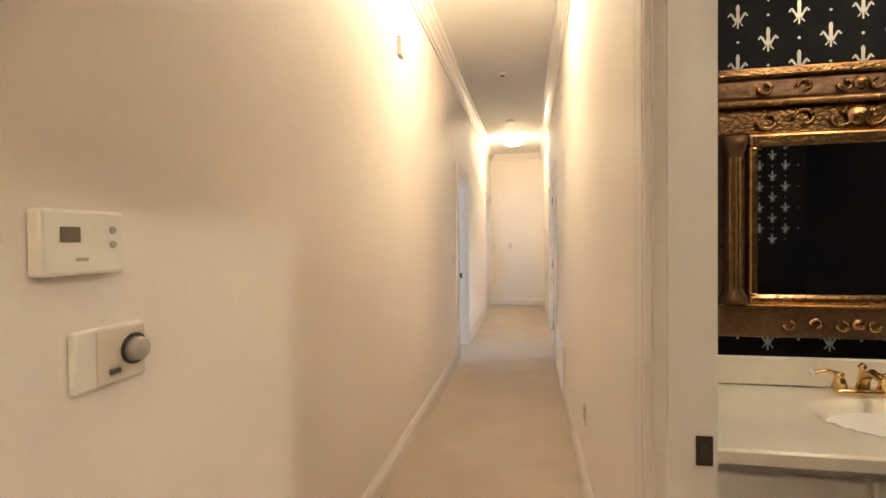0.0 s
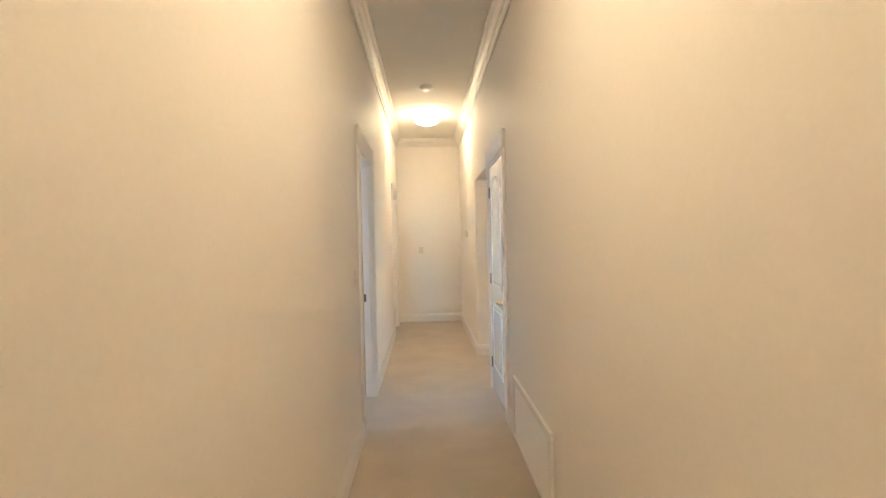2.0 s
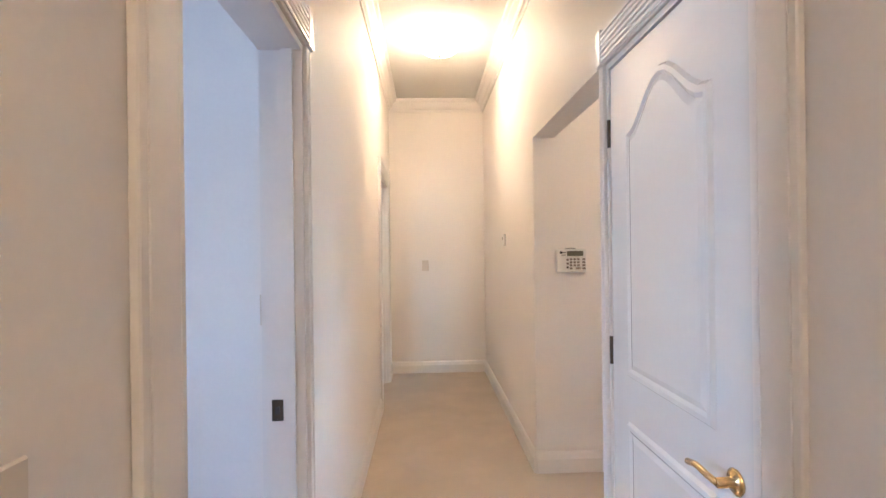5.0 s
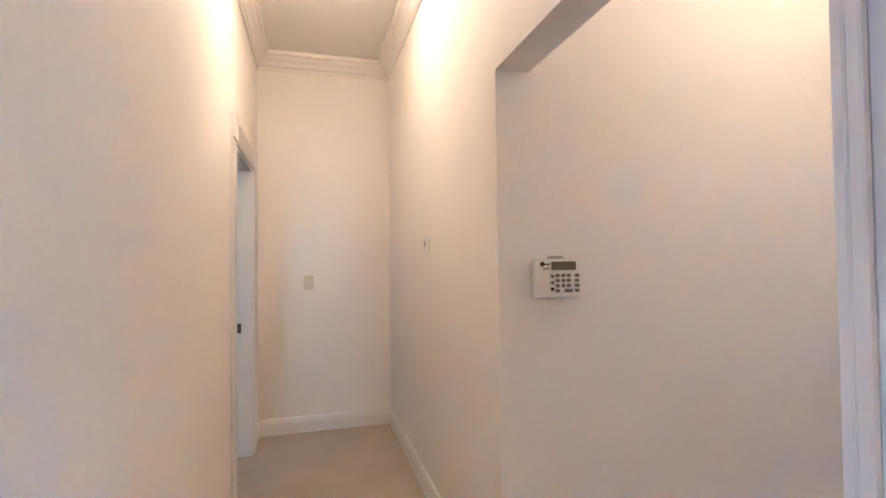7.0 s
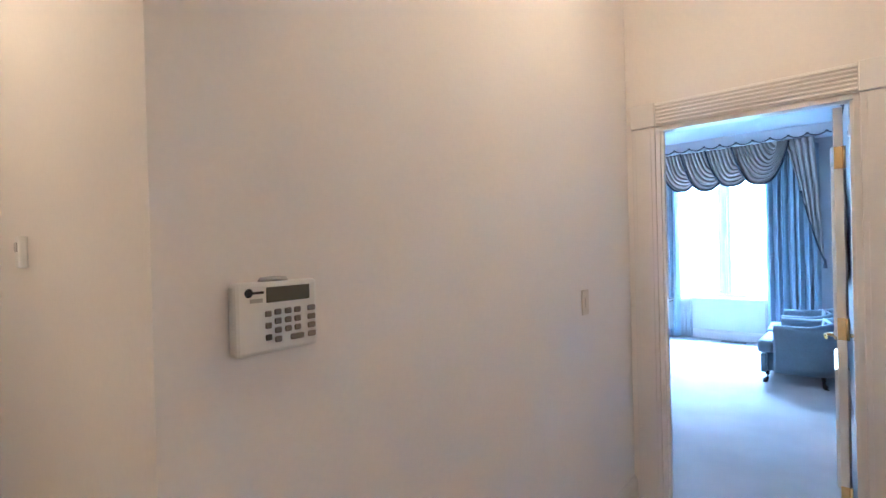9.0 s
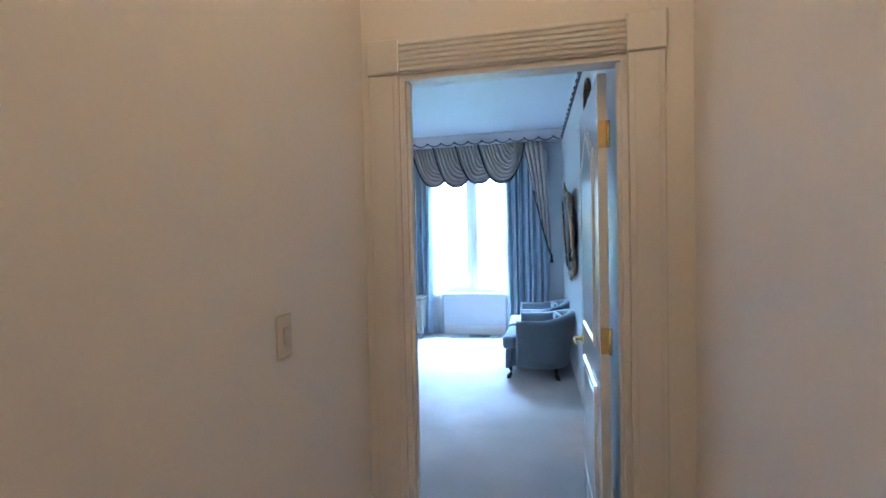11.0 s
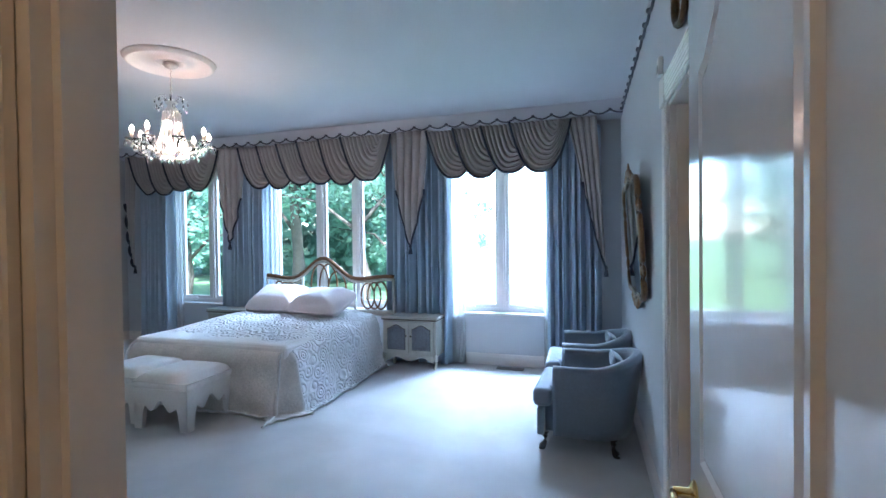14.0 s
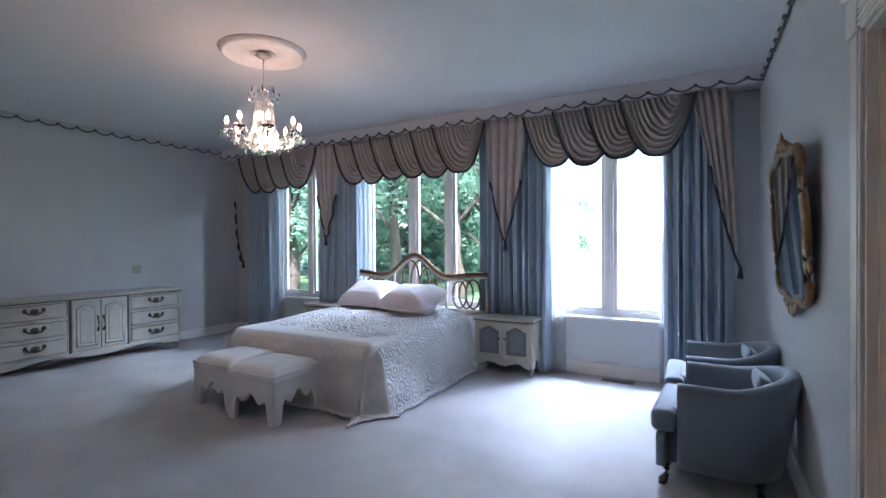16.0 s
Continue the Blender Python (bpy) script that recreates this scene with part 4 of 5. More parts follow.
def dresser(at, turn):
    root = thing("dresser", "long antiqued ivory dresser with six drawers and two doors", "dresser", at, turn)
    w, d, h = 1.94, 0.48, 0.80
    part("body", box(-w / 2 + 0.015, w / 2 - 0.015, -d / 2 + 0.02, d / 2, 0.15, h - 0.03, 0.005), M_IVORY, root)
    part("top", box(-w / 2 - 0.012, w / 2 + 0.012, -d / 2 - 0.012, d / 2, h - 0.03, h, 0.010, segs=2), M_IVORY, root)
    part("top_edge", box(-w / 2, w / 2, -d / 2 + 0.006, d / 2 - 0.01, h - 0.044, h - 0.031, 0.003), M_IVORYD, root)
    for s in (-1, 1):
        xa, xb = sorted((s * 0.31, s * (w / 2 - 0.035)))
        for k in range(3):
            z0 = 0.185 + k * 0.195

            def front(u, v, xa=xa, xb=xb, z0=z0):
                b = 0.020 * math.sin(math.pi * u) ** 0.7 if 0 < u < 1 else 0.0
                return (xa + (xb - xa) * u, -d / 2 + 0.015 - b, z0 + 0.18 * v)
            dr = part("drawer", sheet(front, 16, 1, 0.02), M_IVORY, root)
            part("glaze_line", tube([(xa + 0.02 + (xb - xa - 0.04) * q, -d / 2 + 0.012 - 0.020 * max(0.0, math.sin(math.pi * (0.03 + 0.94 * q))) ** 0.7, z0 + zz) for q, zz in [(i / 12, 0.015) for i in range(13)] + [(1 - i / 12, 0.165) for i in range(13)]], 0.004, 5, None, True), M_IVORYD, dr, "dark antiqued outline", True)
            pull(dr, (xa + xb) / 2, -d / 2 - 0.008, z0 + 0.098, k=1.45)
        x0, x1 = sorted((s * 0.004, s * 0.285))
        panel_door(root, x0, x1, 0.185, h - 0.055, -d / 2 + 0.02, M_IVORY)
        pull(root, s * 0.032, -d / 2, 0.47, True, k=1.4)
        part("pilaster", box(s * 0.2975 - 0.011, s * 0.2975 + 0.011, -d / 2 + 0.001, -d / 2 + 0.03, 0.17, h - 0.045, 0.004), M_IVORYD, root)
        for sy in (-1, 1):
            cabriole(root, s * (w / 2 - 0.04), sy * (d / 2 - 0.04), 0.17, s, sy)
    part("apron", extrude_outline(apron(w - 0.10, 0.08, 0.17), 0.02, None, Matrix.Translation((0, -d / 2 + 0.012, 0))), M_IVORY, root)


dresser((5.84, BLEFT - 0.27, 0), 0)


# ---- tub chairs ----
def tub_chair(at, turn):
    root = thing("armchair", "slate blue velvet tub armchair with dark turned legs", "armchair", at, turn, group="tub armchairs")
    w, d = 0.66, 0.70

    def shell(u, v, out):
        """The wrap of arms and back; u along the U, v upwards."""
        L = 0.36
        t = u * (2 * L + math.pi * 0.33 * 0.98)
        q = math.pi * 0.33 * 0.98
        rx = w / 2 - (0 if out else 0.085)
        ry = 0.34 - (0 if out else 0.085)
        if t < L:
            x, y = -rx, 0.24 - t / L * 0.24
        elif t > L + q:
            x, y = rx, 0.24 - (2 * L + q - t) / L * 0.24
        else:
            a = (t - L) / q * math.pi
            x, y = -rx * math.cos(a), -ry * math.sin(a)
        back = max(0.0, -y / 0.34)
        lean = 1 - (0.24 if out else 0.08) * (1 - v) * back
        h = 0.535 + 0.075 * back ** 1.5
        return (x * (1 - 0.05 * (1 - v)), y * lean, 0.11 + (h - 0.11) * v)
    bm = bmesh.new()
    nu, nv = 44, 6
    loops = []
    for i in range(nu + 1):
        u = i / nu
        prof = [shell(u, j / nv, True) for j in range(nv + 1)]
        a, b = Vector(shell(u, 1, True)), Vector(shell(u, 1, False))
        for k in range(1, 6):
            ang = math.pi * k / 6
            c = (a + b) / 2
            p = c + (a - b) / 2 * math.cos(ang)
            prof.append((p.x, p.y, a.z + 0.042 * math.sin(ang)))
        prof += [shell(u, 1 - j / nv, False) for j in range(nv + 1)]
        loops.append([bm.verts.new(p) for p in prof])
    for a, b in zip(loops, loops[1:]):
        for k in range(len(a)):
            j = (k + 1) % len(a)
            bm.faces.new((a[k], a[j], b[j], b[k]))
    bm.faces.new(loops[0])
    bm.faces.new(loops[-1][::-1])
    part("backrest", bm, M_CHAIR, root, "wrapped velvet back and arms", True)
    part("seat_base", box(-w / 2 + 0.085, w / 2 - 0.085, -0.14, 0.335, 0.108, 0.29, 0.015, segs=2), M_CHAIR, root, "", True)
    seat = part("seat", box(-w / 2 + 0.088, w / 2 - 0.088, -0.17, 0.30, 0.292, 0.42, 0.035, segs=4), M_CHAIR, root, "plump velvet seat cushion", True)
    part("seat_nose", box(-w / 2 + 0.02, w / 2 - 0.02, 0.25, 0.38, 0.294, 0.418, 0.035, segs=4), M_CHAIR, seat, "", True)
    part("front_rail", box(-w / 2 + 0.01, w / 2 - 0.01, 0.30, 0.35, 0.105, 0.29, 0.012, segs=2), M_CHAIR, root, "", True)
    for s in (-1, 1):
        for y in (0.30, -0.14):
            pts = [(s * (w / 2 - 0.055), y + 0.02 * (1 if y > 0 else -1), 0.0), (s * (w / 2 - 0.05), y + 0.018 * (1 if y > 0 else -1), 0.022), (s * (w / 2 - 0.07), y, 0.05), (s * (w / 2 - 0.065), y, 0.085), (s * (w / 2 - 0.065), y, 0.113)]
            part("leg", tube(pts, 0.02, 8, None, False, [0.024, 0.026, 0.014, 0.020, 0.030]), M_WALNUT, root, "dark walnut leg", True)


for cx, cy, tt in ((6.22, 6.005, -2), (6.99, 6.02, 2)):
    tub_chair((cx, cy, 0), tt)
    pillow((cx + 0.03, cy - 0.185, 0.50), (0.30, 0.26, 0.08), tt + 6, 66, M_CHAIR, "throw_pillow", "small slate blue velvet pillow in the armchair", "armchair pillows")


# ---- wall mirror ----
def ornate_mirror(at):
    root = thing("wall_mirror", "gilt rococo wall mirror with a carved crest", "mirror", at)
    w, h = 0.66, 0.84

    def outline(s, k=1.0):
        pts = []
        for i in range(72):
            t = 2 * math.pi * i / 72
            c, sn = math.cos(t), math.sin(t)
            r = 1 / (abs(c) ** 5 + abs(sn) ** 5) ** (1 / 5)
            wob = 1 + 0.035 * math.cos(8 * t)
            pts.append((c * r * w / 2 * s * wob, sn * r * h / 2 * s * wob))
        return pts
    gl = bmesh.new()
    f = gl.faces.new([gl.verts.new((x, 0.030, z)) for x, z in outline(0.95)])
    r = bmesh.ops.extrude_face_region(gl, geom=[f])
    bmesh.ops.translate(gl, verts=[v for v in r["geom"] if isinstance(v, bmesh.types.BMVert)], vec=(0, -0.026, 0))
    part("mirror_glass", gl, M_MIRROR, root, "silvered mirror glass")
    part("frame", tube([(x, 0.024, z) for x, z in outline(1.0)], 0.018, 8, None, True), M_REDGILT, root, "carved gilt frame", True)
    part("frame_bead", tube([(x, 0.034, z) for x, z in outline(0.95)], 0.007, 6, None, True), M_GILT, root, "", True)
    for sgn, zb in ((1, h / 2), (-1, -h / 2)):
        for k, (x, z, s) in enumerate(((0, 0.055, 0.055), (-0.085, 0.03, 0.042), (0.085, 0.03, 0.042), (-0.16, 0.0, 0.034), (0.16, 0.0, 0.034), (0, 0.105, 0.034))):
            if sgn < 0 and k == 5:
                continue
            bm = lathe([(0, -s), (s * 0.6, -s * 0.7), (s, 0), (s * 0.5, s * 0.55), (s * 0.65, s * 0.8), (0, s * 1.1)], 10, None, Matrix.Translation((x, 0.026, zb + sgn * z)) @ Matrix.Diagonal((0.85, 0.28, sgn * 0.85, 1)))
            part("carved_leaf", bm, M_REDGILT, root, "", True)
        part("scroll", tube([(0.02 + 0.09 * i / 14 * (1.4), 0.03, zb + sgn * (0.07 - 0.06 * i / 14 + 0.02 * math.sin(i))) for i in range(15)], 0.012, 6), M_REDGILT, root, "", True)
        part("scroll", tube([(-0.02 - 0.09 * i / 14 * (1.4), 0.03, zb + sgn * (0.07 - 0.06 * i / 14 + 0.02 * math.sin(i))) for i in range(15)], 0.012, 6), M_REDGILT, root, "", True)
    for sgn in (-1, 1):
        for z in (-0.2, 0.0, 0.2):
            part("carved_leaf", lathe([(0, -0.04), (0.022, -0.02), (0.026, 0.01), (0, 0.05)], 10, None, Matrix.Translation((sgn * w / 2 * 1.02, 0.026, z)) @ Matrix.Diagonal((0.8, 0.3, 1, 1))), M_REDGILT, root, "", True)
    root.scale = (1.5, 1.0, 0.93)
    root.rotation_euler = (radians(-3.2), 0, 0)
    return root


along_side(ornate_mirror((6.2, BRIGHT + 0.03, 1.43)))

# small oval glass above the closet doorway
ov = thing("oval_wall_mirror", "small oval mirror in a thin gilt frame", "mirror", (4.70, BRIGHT + 0.004, 2.37))
along_side(ov)
part("mirror_glass", extrude_outline([(0.13 * math.cos(i * math.pi / 16), 0.115 * math.sin(i * math.pi / 16)) for i in range(32)], 0.008), M_MIRROR, ov)
part("frame", tube([(0.135 * math.cos(i * math.pi / 16), 0.012, 0.12 * math.sin(i * math.pi / 16)) for i in range(32)], 0.014, 8, None, True), M_GILT, ov, "", True)

ws = thing("wall_sensor", "small white sensor box over the closet doorway", "sensor", (5.26, BRIGHT, 2.27), 180)
along_side(ws)
part("case", box(-0.03, 0.03, -0.022, 0, -0.045, 0.045, 0.005, segs=2), M_PLASTIC, ws)
part("grille", box(-0.018, 0.018, -0.025, -0.022, -0.03, 0.005, 0.001), M_GREYP, ws)

# ---- chandelier ----
M_NICKEL = material("antiqued_nickel", (0.50, 0.46, 0.42), 0.3, 1.0, vary=0.1, scale=25)
CX, CY = 5.52, 9.07
rose = thing("ceiling_medallion", "round plaster ceiling medallion with moulded rim", "ceiling medallion", (CX, CY, BC))
part("disc", lathe([(0, -0.004), (0.10, -0.004), (0.11, -0.016), (0.14, -0.016), (0.15, -0.006), (0.28, -0.008), (0.30, -0.02), (0.33, -0.022), (0.345, -0.034), (0.365, -0.034), (0.385, -0.012), (0.395, -0.001), (0, -0.001)], 56), M_TRIM, rose, "", True)
rose.scale = (0.81, 0.81, 1)
ch = thing("chandelier", "lit crystal chandelier with candle bulbs and hanging drops", "chandelier", (CX, CY, -0.05))
ch.scale = (0.9, 0.9, 1)
part("canopy", lathe([(0, BC + 0.034), (0.055, BC + 0.032), (0.065, BC + 0.02), (0.04, BC + 0.0), (0.012, BC - 0.01), (0, BC - 0.01)], 24), M_NICKEL, ch, "antiqued metal ceiling canopy", True)
part("chain", tube([(0.004 * math.sin(i * 2.2), 0.004 * math.cos(i * 2.2), BC - 0.01 - 0.24 * i / 16) for i in range(17)], 0.006, 6), M_NICKEL, ch, "", True)
part("crown_cup", lathe([(0, 2.59), (0.03, 2.585), (0.05, 2.56), (0.03, 2.54), (0.05, 2.51), (0.045, 2.48), (0, 2.48)], 18), M_FROST, ch, "", True)
for i in range(8):
    a = i * math.pi / 4
    part("plume", tube([(0.03 * math.cos(a), 0.03 * math.sin(a), 2.55), (0.07 * math.cos(a), 0.07 * math.sin(a), 2.61), (0.115 * math.cos(a), 0.115 * math.sin(a), 2.59), (0.125 * math.cos(a), 0.125 * math.sin(a), 2.55)], 0.006, 6), M_CRYSTAL, ch, "", True)
for k in range(18):
    a = k * math.pi / 9
    pts = []
    for i in range(15):
        t = i / 14
        r = 0.062 + 0.03 * t + 0.03 * t ** 6
        pts.append((r * math.cos(a), r * math.sin(a), 2.49 - 0.26 * t))
    part("bead_string", tube(pts, 0.008, 6, None, False, [0.006 + 0.005 * (j % 2) for j in range(15)]), M_FROST, ch, "", True)
part("inner_stem", lathe([(0, 2.49), (0.010, 2.49), (0.012, 2.36), (0.016, 2.28), (0.010, 2.2), (0.014, 2.13), (0, 2.11)], 16), M_FROST, ch, "", True)
drop_mesh = lathe([(0, 0.0), (0.008, -0.012), (0.013, -0.03), (0.008, -0.045), (0, -0.052)], 6)
drop_me = bpy.data.meshes.new("drop")
drop_mesh.to_mesh(drop_me)
drop_mesh.free()
drop_me.materials.append(M_CRYSTAL)


def hang(p):
    o = new("drop", drop_me)
    o.parent, o.location, o.rotation_euler = ch, p, (0, 0, random.uniform(0, 3))


for i in range(8):
    a = i * math.pi / 4 + 0.2
    c, s = math.cos(a), math.sin(a)
    part("arm", tube([(0.03 * c, 0.03 * s, 2.22), (0.12 * c, 0.12 * s, 2.17), (0.23 * c, 0.23 * s, 2.18), (0.29 * c, 0.29 * s, 2.24)], 0.008, 8), M_CRYSTAL, ch, "", True)
    part("drip_pan", lathe([(0, 2.24), (0.02, 2.242), (0.05, 2.255), (0.052, 2.26), (0.02, 2.25), (0, 2.25)], 16, None, Matrix.Translation((0.29 * c, 0.29 * s, 0))), M_CRYSTAL, ch, "", True)
    part("candle_sleeve", lathe([(0, 2.25), (0.012, 2.25), (0.012, 2.305), (0, 2.305)], 12, None, Matrix.Translation((0.29 * c, 0.29 * s, 0))), M_IVORY, ch, "", True)
    part("bulb", lathe([(0, 2.305), (0.010, 2.308), (0.017, 2.324), (0.013, 2.342), (0.005, 2.357), (0, 2.363)], 12, None, Matrix.Translation((0.29 * c, 0.29 * s, 0))), M_BULB, ch, "lit candle bulb", True)
    for k in range(6):
        b = k * math.pi / 3
        hang((0.29 * c + 0.05 * math.cos(b), 0.29 * s + 0.05 * math.sin(b), 2.252))
    hang((0.115 * c, 0.115 * s, 2.545))
    hang((0.20 * c, 0.20 * s, 2.17))
for i in range(22):
    a = i * 2 * math.pi / 22
    hang((0.235 * math.cos(a), 0.235 * math.sin(a), 2.215))
    hang((0.145 * math.cos(a), 0.145 * math.sin(a), 2.19))
    if i % 2:
        hang((0.09 * math.cos(a), 0.09 * math.sin(a), 2.15))
part("bead_bowl", lathe([(0.115, 2.23), (0.15, 2.2), (0.13, 2.165), (0.08, 2.14), (0.0, 2.13)], 24), M_FROST, ch, "", True)
part("lower_bulb", lathe([(0, 2.27), (0.02, 2.265), (0.028, 2.24), (0.02, 2.215), (0, 2.21)], 12, None, Matrix.Translation((0.06, 0, 0))), M_BULB, ch, "lit bulb inside the bead bowl", True)
part("lower_bulb", lathe([(0, 2.40), (0.014, 2.395), (0.02, 2.37), (0.014, 2.345), (0, 2.34)], 12, None, Matrix.Translation((-0.03, 0.01, 0.02))), M_BULB, ch, "lit bulb inside the bead column", True)


# ---- wall plates and small fixtures ----
def plate(at, turn, kind, label):
    """A wall plate that faces -y before it is turned."""
    root = thing(kind, label, kind.replace("_", " "), at, turn)
    part("cover", box(-0.036, 0.036, -0.006, 0, -0.058, 0.058, 0.003), M_CREAMP, root)
    if kind == "light_switch":
        part("rocker", box(-0.012, 0.012, -0.011, -0.006, -0.024, 0.024, 0.002), M_CREAMP, root)
    else:
        for z in (-0.02, 0.02):
            part("socket", box(-0.014, 0.014, -0.008, -0.006, z - 0.014, z + 0.014, 0.003), M_GREYP, root)
    return root


plate((-0.10, END, 1.20), 0, "light_switch", "white light switch on the hall's end wall")
plate((HL, 4.165, 1.13), 90, "light_switch", "cream light switch beside the side-room doorway")
plate((2.36, KEYY, 1.16), 0, "light_switch", "cream light switch beside the bedroom doorway")
plate((HR, 1.86, 0.41), -90, "wall_outlet", "white outlet low on the hall wall")
plate((BWIN, 7.02, 0.36), -90, "wall_outlet", "white outlet under the bedroom window")
plate_d = thing("wall_outlet", "grey double outlet plate over the dresser", "wall outlet", (6.50, BLEFT, 1.05), 0)
part("cover", box(-0.058, 0.058, -0.006, 0, -0.058, 0.058, 0.003), M_GREYP, plate_d)
for sx in (-0.024, 0.024):
    part("socket", box(sx - 0.016, sx + 0.016, -0.009, -0.006, -0.034, 0.034, 0.002), M_GREYP, plate_d)
plate((-0.69, 5.55, 1.16), 0, "light_switch", "white light switch on the side room's wall")
sensor = thing("door_chime_sensor", "small white wall sensor on the hall wall", "sensor", (HR, 7.67, 1.45), -90)
part("body", box(-0.028, 0.028, -0.024, 0, -0.05, 0.05, 0.006, segs=2), M_PLASTIC, sensor)
part("lens", box(-0.02, 0.02, -0.027, -0.024, 0.0, 0.03, 0.002), M_GREYP, sensor)
alarm = thing("wall_alarm_box", "small white alarm box high on the hall wall", "alarm", (HL, 2.12, 2.50), 90)
part("body", box(-0.04, 0.04, -0.03, 0, -0.06, 0.06, 0.006, segs=2), M_PLASTIC, alarm)
part("grille", box(-0.02, 0.02, -0.032, -0.03, -0.045, -0.02, 0.001), M_GREYP, alarm)
det = thing("smoke_detector", "round white smoke detector on the hall ceiling", "smoke detector", (0.02, 6.30, HC))
part("body", lathe([(0, 0), (0.07, 0), (0.07, -0.02), (0.055, -0.038), (0, -0.04)], 28), M_PLASTIC, det, "", True)
part("vent_ring", lathe([(0.058, -0.024), (0.066, -0.024), (0.064, -0.030), (0.055, -0.034)], 28), M_PLASTIC, det, "", True)
spr = thing("ceiling_sensor", "small round sensor on the hall ceiling", "sensor", (0.02, 4.30, HC))
part("body", lathe([(0, 0), (0.045, 0), (0.045, -0.012), (0.03, -0.02), (0, -0.022)], 20), M_PLASTIC, spr, "", True)
part("eye", box(-0.022, 0.022, -0.012, 0.012, -0.034, -0.02, 0.004), M_DARKP, spr)

reg = thing("floor_register", "dark metal floor register under the bedroom window", "vent", (7.90, 6.90, 0))
part("frame", box(-0.05, 0.05, -0.15, 0.15, 0.0, 0.007, 0.002), M_DARKM, reg)
for i in range(9):
    part("slat", box(-0.04, 0.04, -0.135 + i * 0.032, -0.125 + i * 0.032, 0.007, 0.010), M_DARKP, reg)

# alarm keypad
kp = thing("alarm_keypad", "white alarm keypad with a dark display and grey keys", "keypad", (0.79, KEYY, 1.312), 0)
M_KEY = material("brown_grey_rubber", (0.20, 0.165, 0.145), 0.55, vary=0.06)
part("case", box(-0.090, 0.095, -0.032, 0, -0.084, 0.060, 0.008, segs=2), M_PLASTIC, kp)
part("display", box(-0.026, 0.074, -0.034, -0.0322, 0.018, 0.049, 0.001), M_LCD, kp, "dark display")
part("logo_mark", lathe([(0, 0), (0.009, 0), (0.008, 0.001), (0, 0.001)], 14, None, Matrix.Translation((-0.062, -0.0322, 0.040)) @ Matrix.Rotation(math.pi / 2, 4, 'X')), M_NAVY, kp)
part("logo_bar", box(-0.055, -0.031, -0.0332, -0.0322, 0.037, 0.042), M_NAVY, kp)
part("label_strip", box(-0.060, -0.034, -0.0332, -0.0322, 0.020, 0.028), M_GREYP, kp)
part("cable_hump", lathe([(0, 0), (0.035, 0), (0.03, 0.008), (0, 0.010)], 16, None, Matrix.Translation((0.0, -0.016, 0.060)) @ Matrix.Diagonal((1, 0.35, 1, 1))), M_GREYP, kp, "", True)
for r in range(3):
    z = -0.004 - r * 0.0235
    part("function_key", box(-0.030, -0.016, -0.036, -0.0322, z - 0.006, z + 0.006, 0.0015), M_DARKP if r == 2 else M_KEY, kp)
for r in range(4):
    z = -0.002 - r * 0.0185
    cells = [(-0.002, 0.008), (0.0415, 0.0165), (0.077, 0.010)] if r == 3 else [(-0.002, 0.008), (0.021, 0.008), (0.043, 0.008), (0.077, 0.010)]
    for x, hw in cells:
        part("key", box(x - hw, x + hw, -0.036, -0.0322, z - 0.006, z + 0.006, 0.002), M_KEY, kp)

# thermostat and fan control
th = thing("thermostat", "white digital thermostat with a small olive display", "thermostat", (HL, -0.02, 1.325), 90)
part("case", box(-0.078, 0.078, -0.03, 0, -0.055, 0.055, 0.006, segs=2), M_PLASTIC, th)
part("display", box(-0.048, -0.012, -0.0315, -0.03, 0.0, 0.026, 0.001), M_LCD, th)
part("maker_mark", box(-0.02, 0.002, -0.0312, -0.03, -0.032, -0.026), M_GREYP, th)
for z in (0.022, -0.004):
    part("button", lathe([(0, 0), (0.007, 0), (0.006, 0.003), (0, 0.003)], 12, None, Matrix.Translation((0.052, -0.03, z)) @ Matrix.Rotation(math.pi / 2, 4, 'X')), M_GREYP, th)
fc = thing("fan_control", "cream fan control plate with a round knob", "wall control", (HL, 0.04, 1.115), 90)
part("plate", box(-0.075, 0.075, -0.016, 0, -0.055, 0.055, 0.005, segs=2), M_PLASTIC, fc)
part("face", box(-0.035, 0.072, -0.019, -0.016, -0.05, 0.05, 0.002), M_CREAMP, fc, "cream face plate")
part("knob", lathe([(0, 0), (0.024, 0), (0.022, 0.018), (0.018, 0.022), (0, 0.022)], 24, None, Matrix.Translation((0.045, -0.019, 0.004)) @ Matrix.Rotation(math.pi / 2, 4, 'X')), M_GREYP, fc, "", True)
part("knob_ring", lathe([(0.026, 0), (0.030, 0), (0.030, 0.004), (0.026, 0.004)], 24, None, Matrix.Translation((0.045, -0.019, 0.004)) @ Matrix.Rotation(math.pi / 2, 4, 'X')), M_DARKP, fc)
part("slider", box(-0.012, 0.012, -0.024, -0.019, -0.034, -0.024, 0.002), M_DARKP, fc)

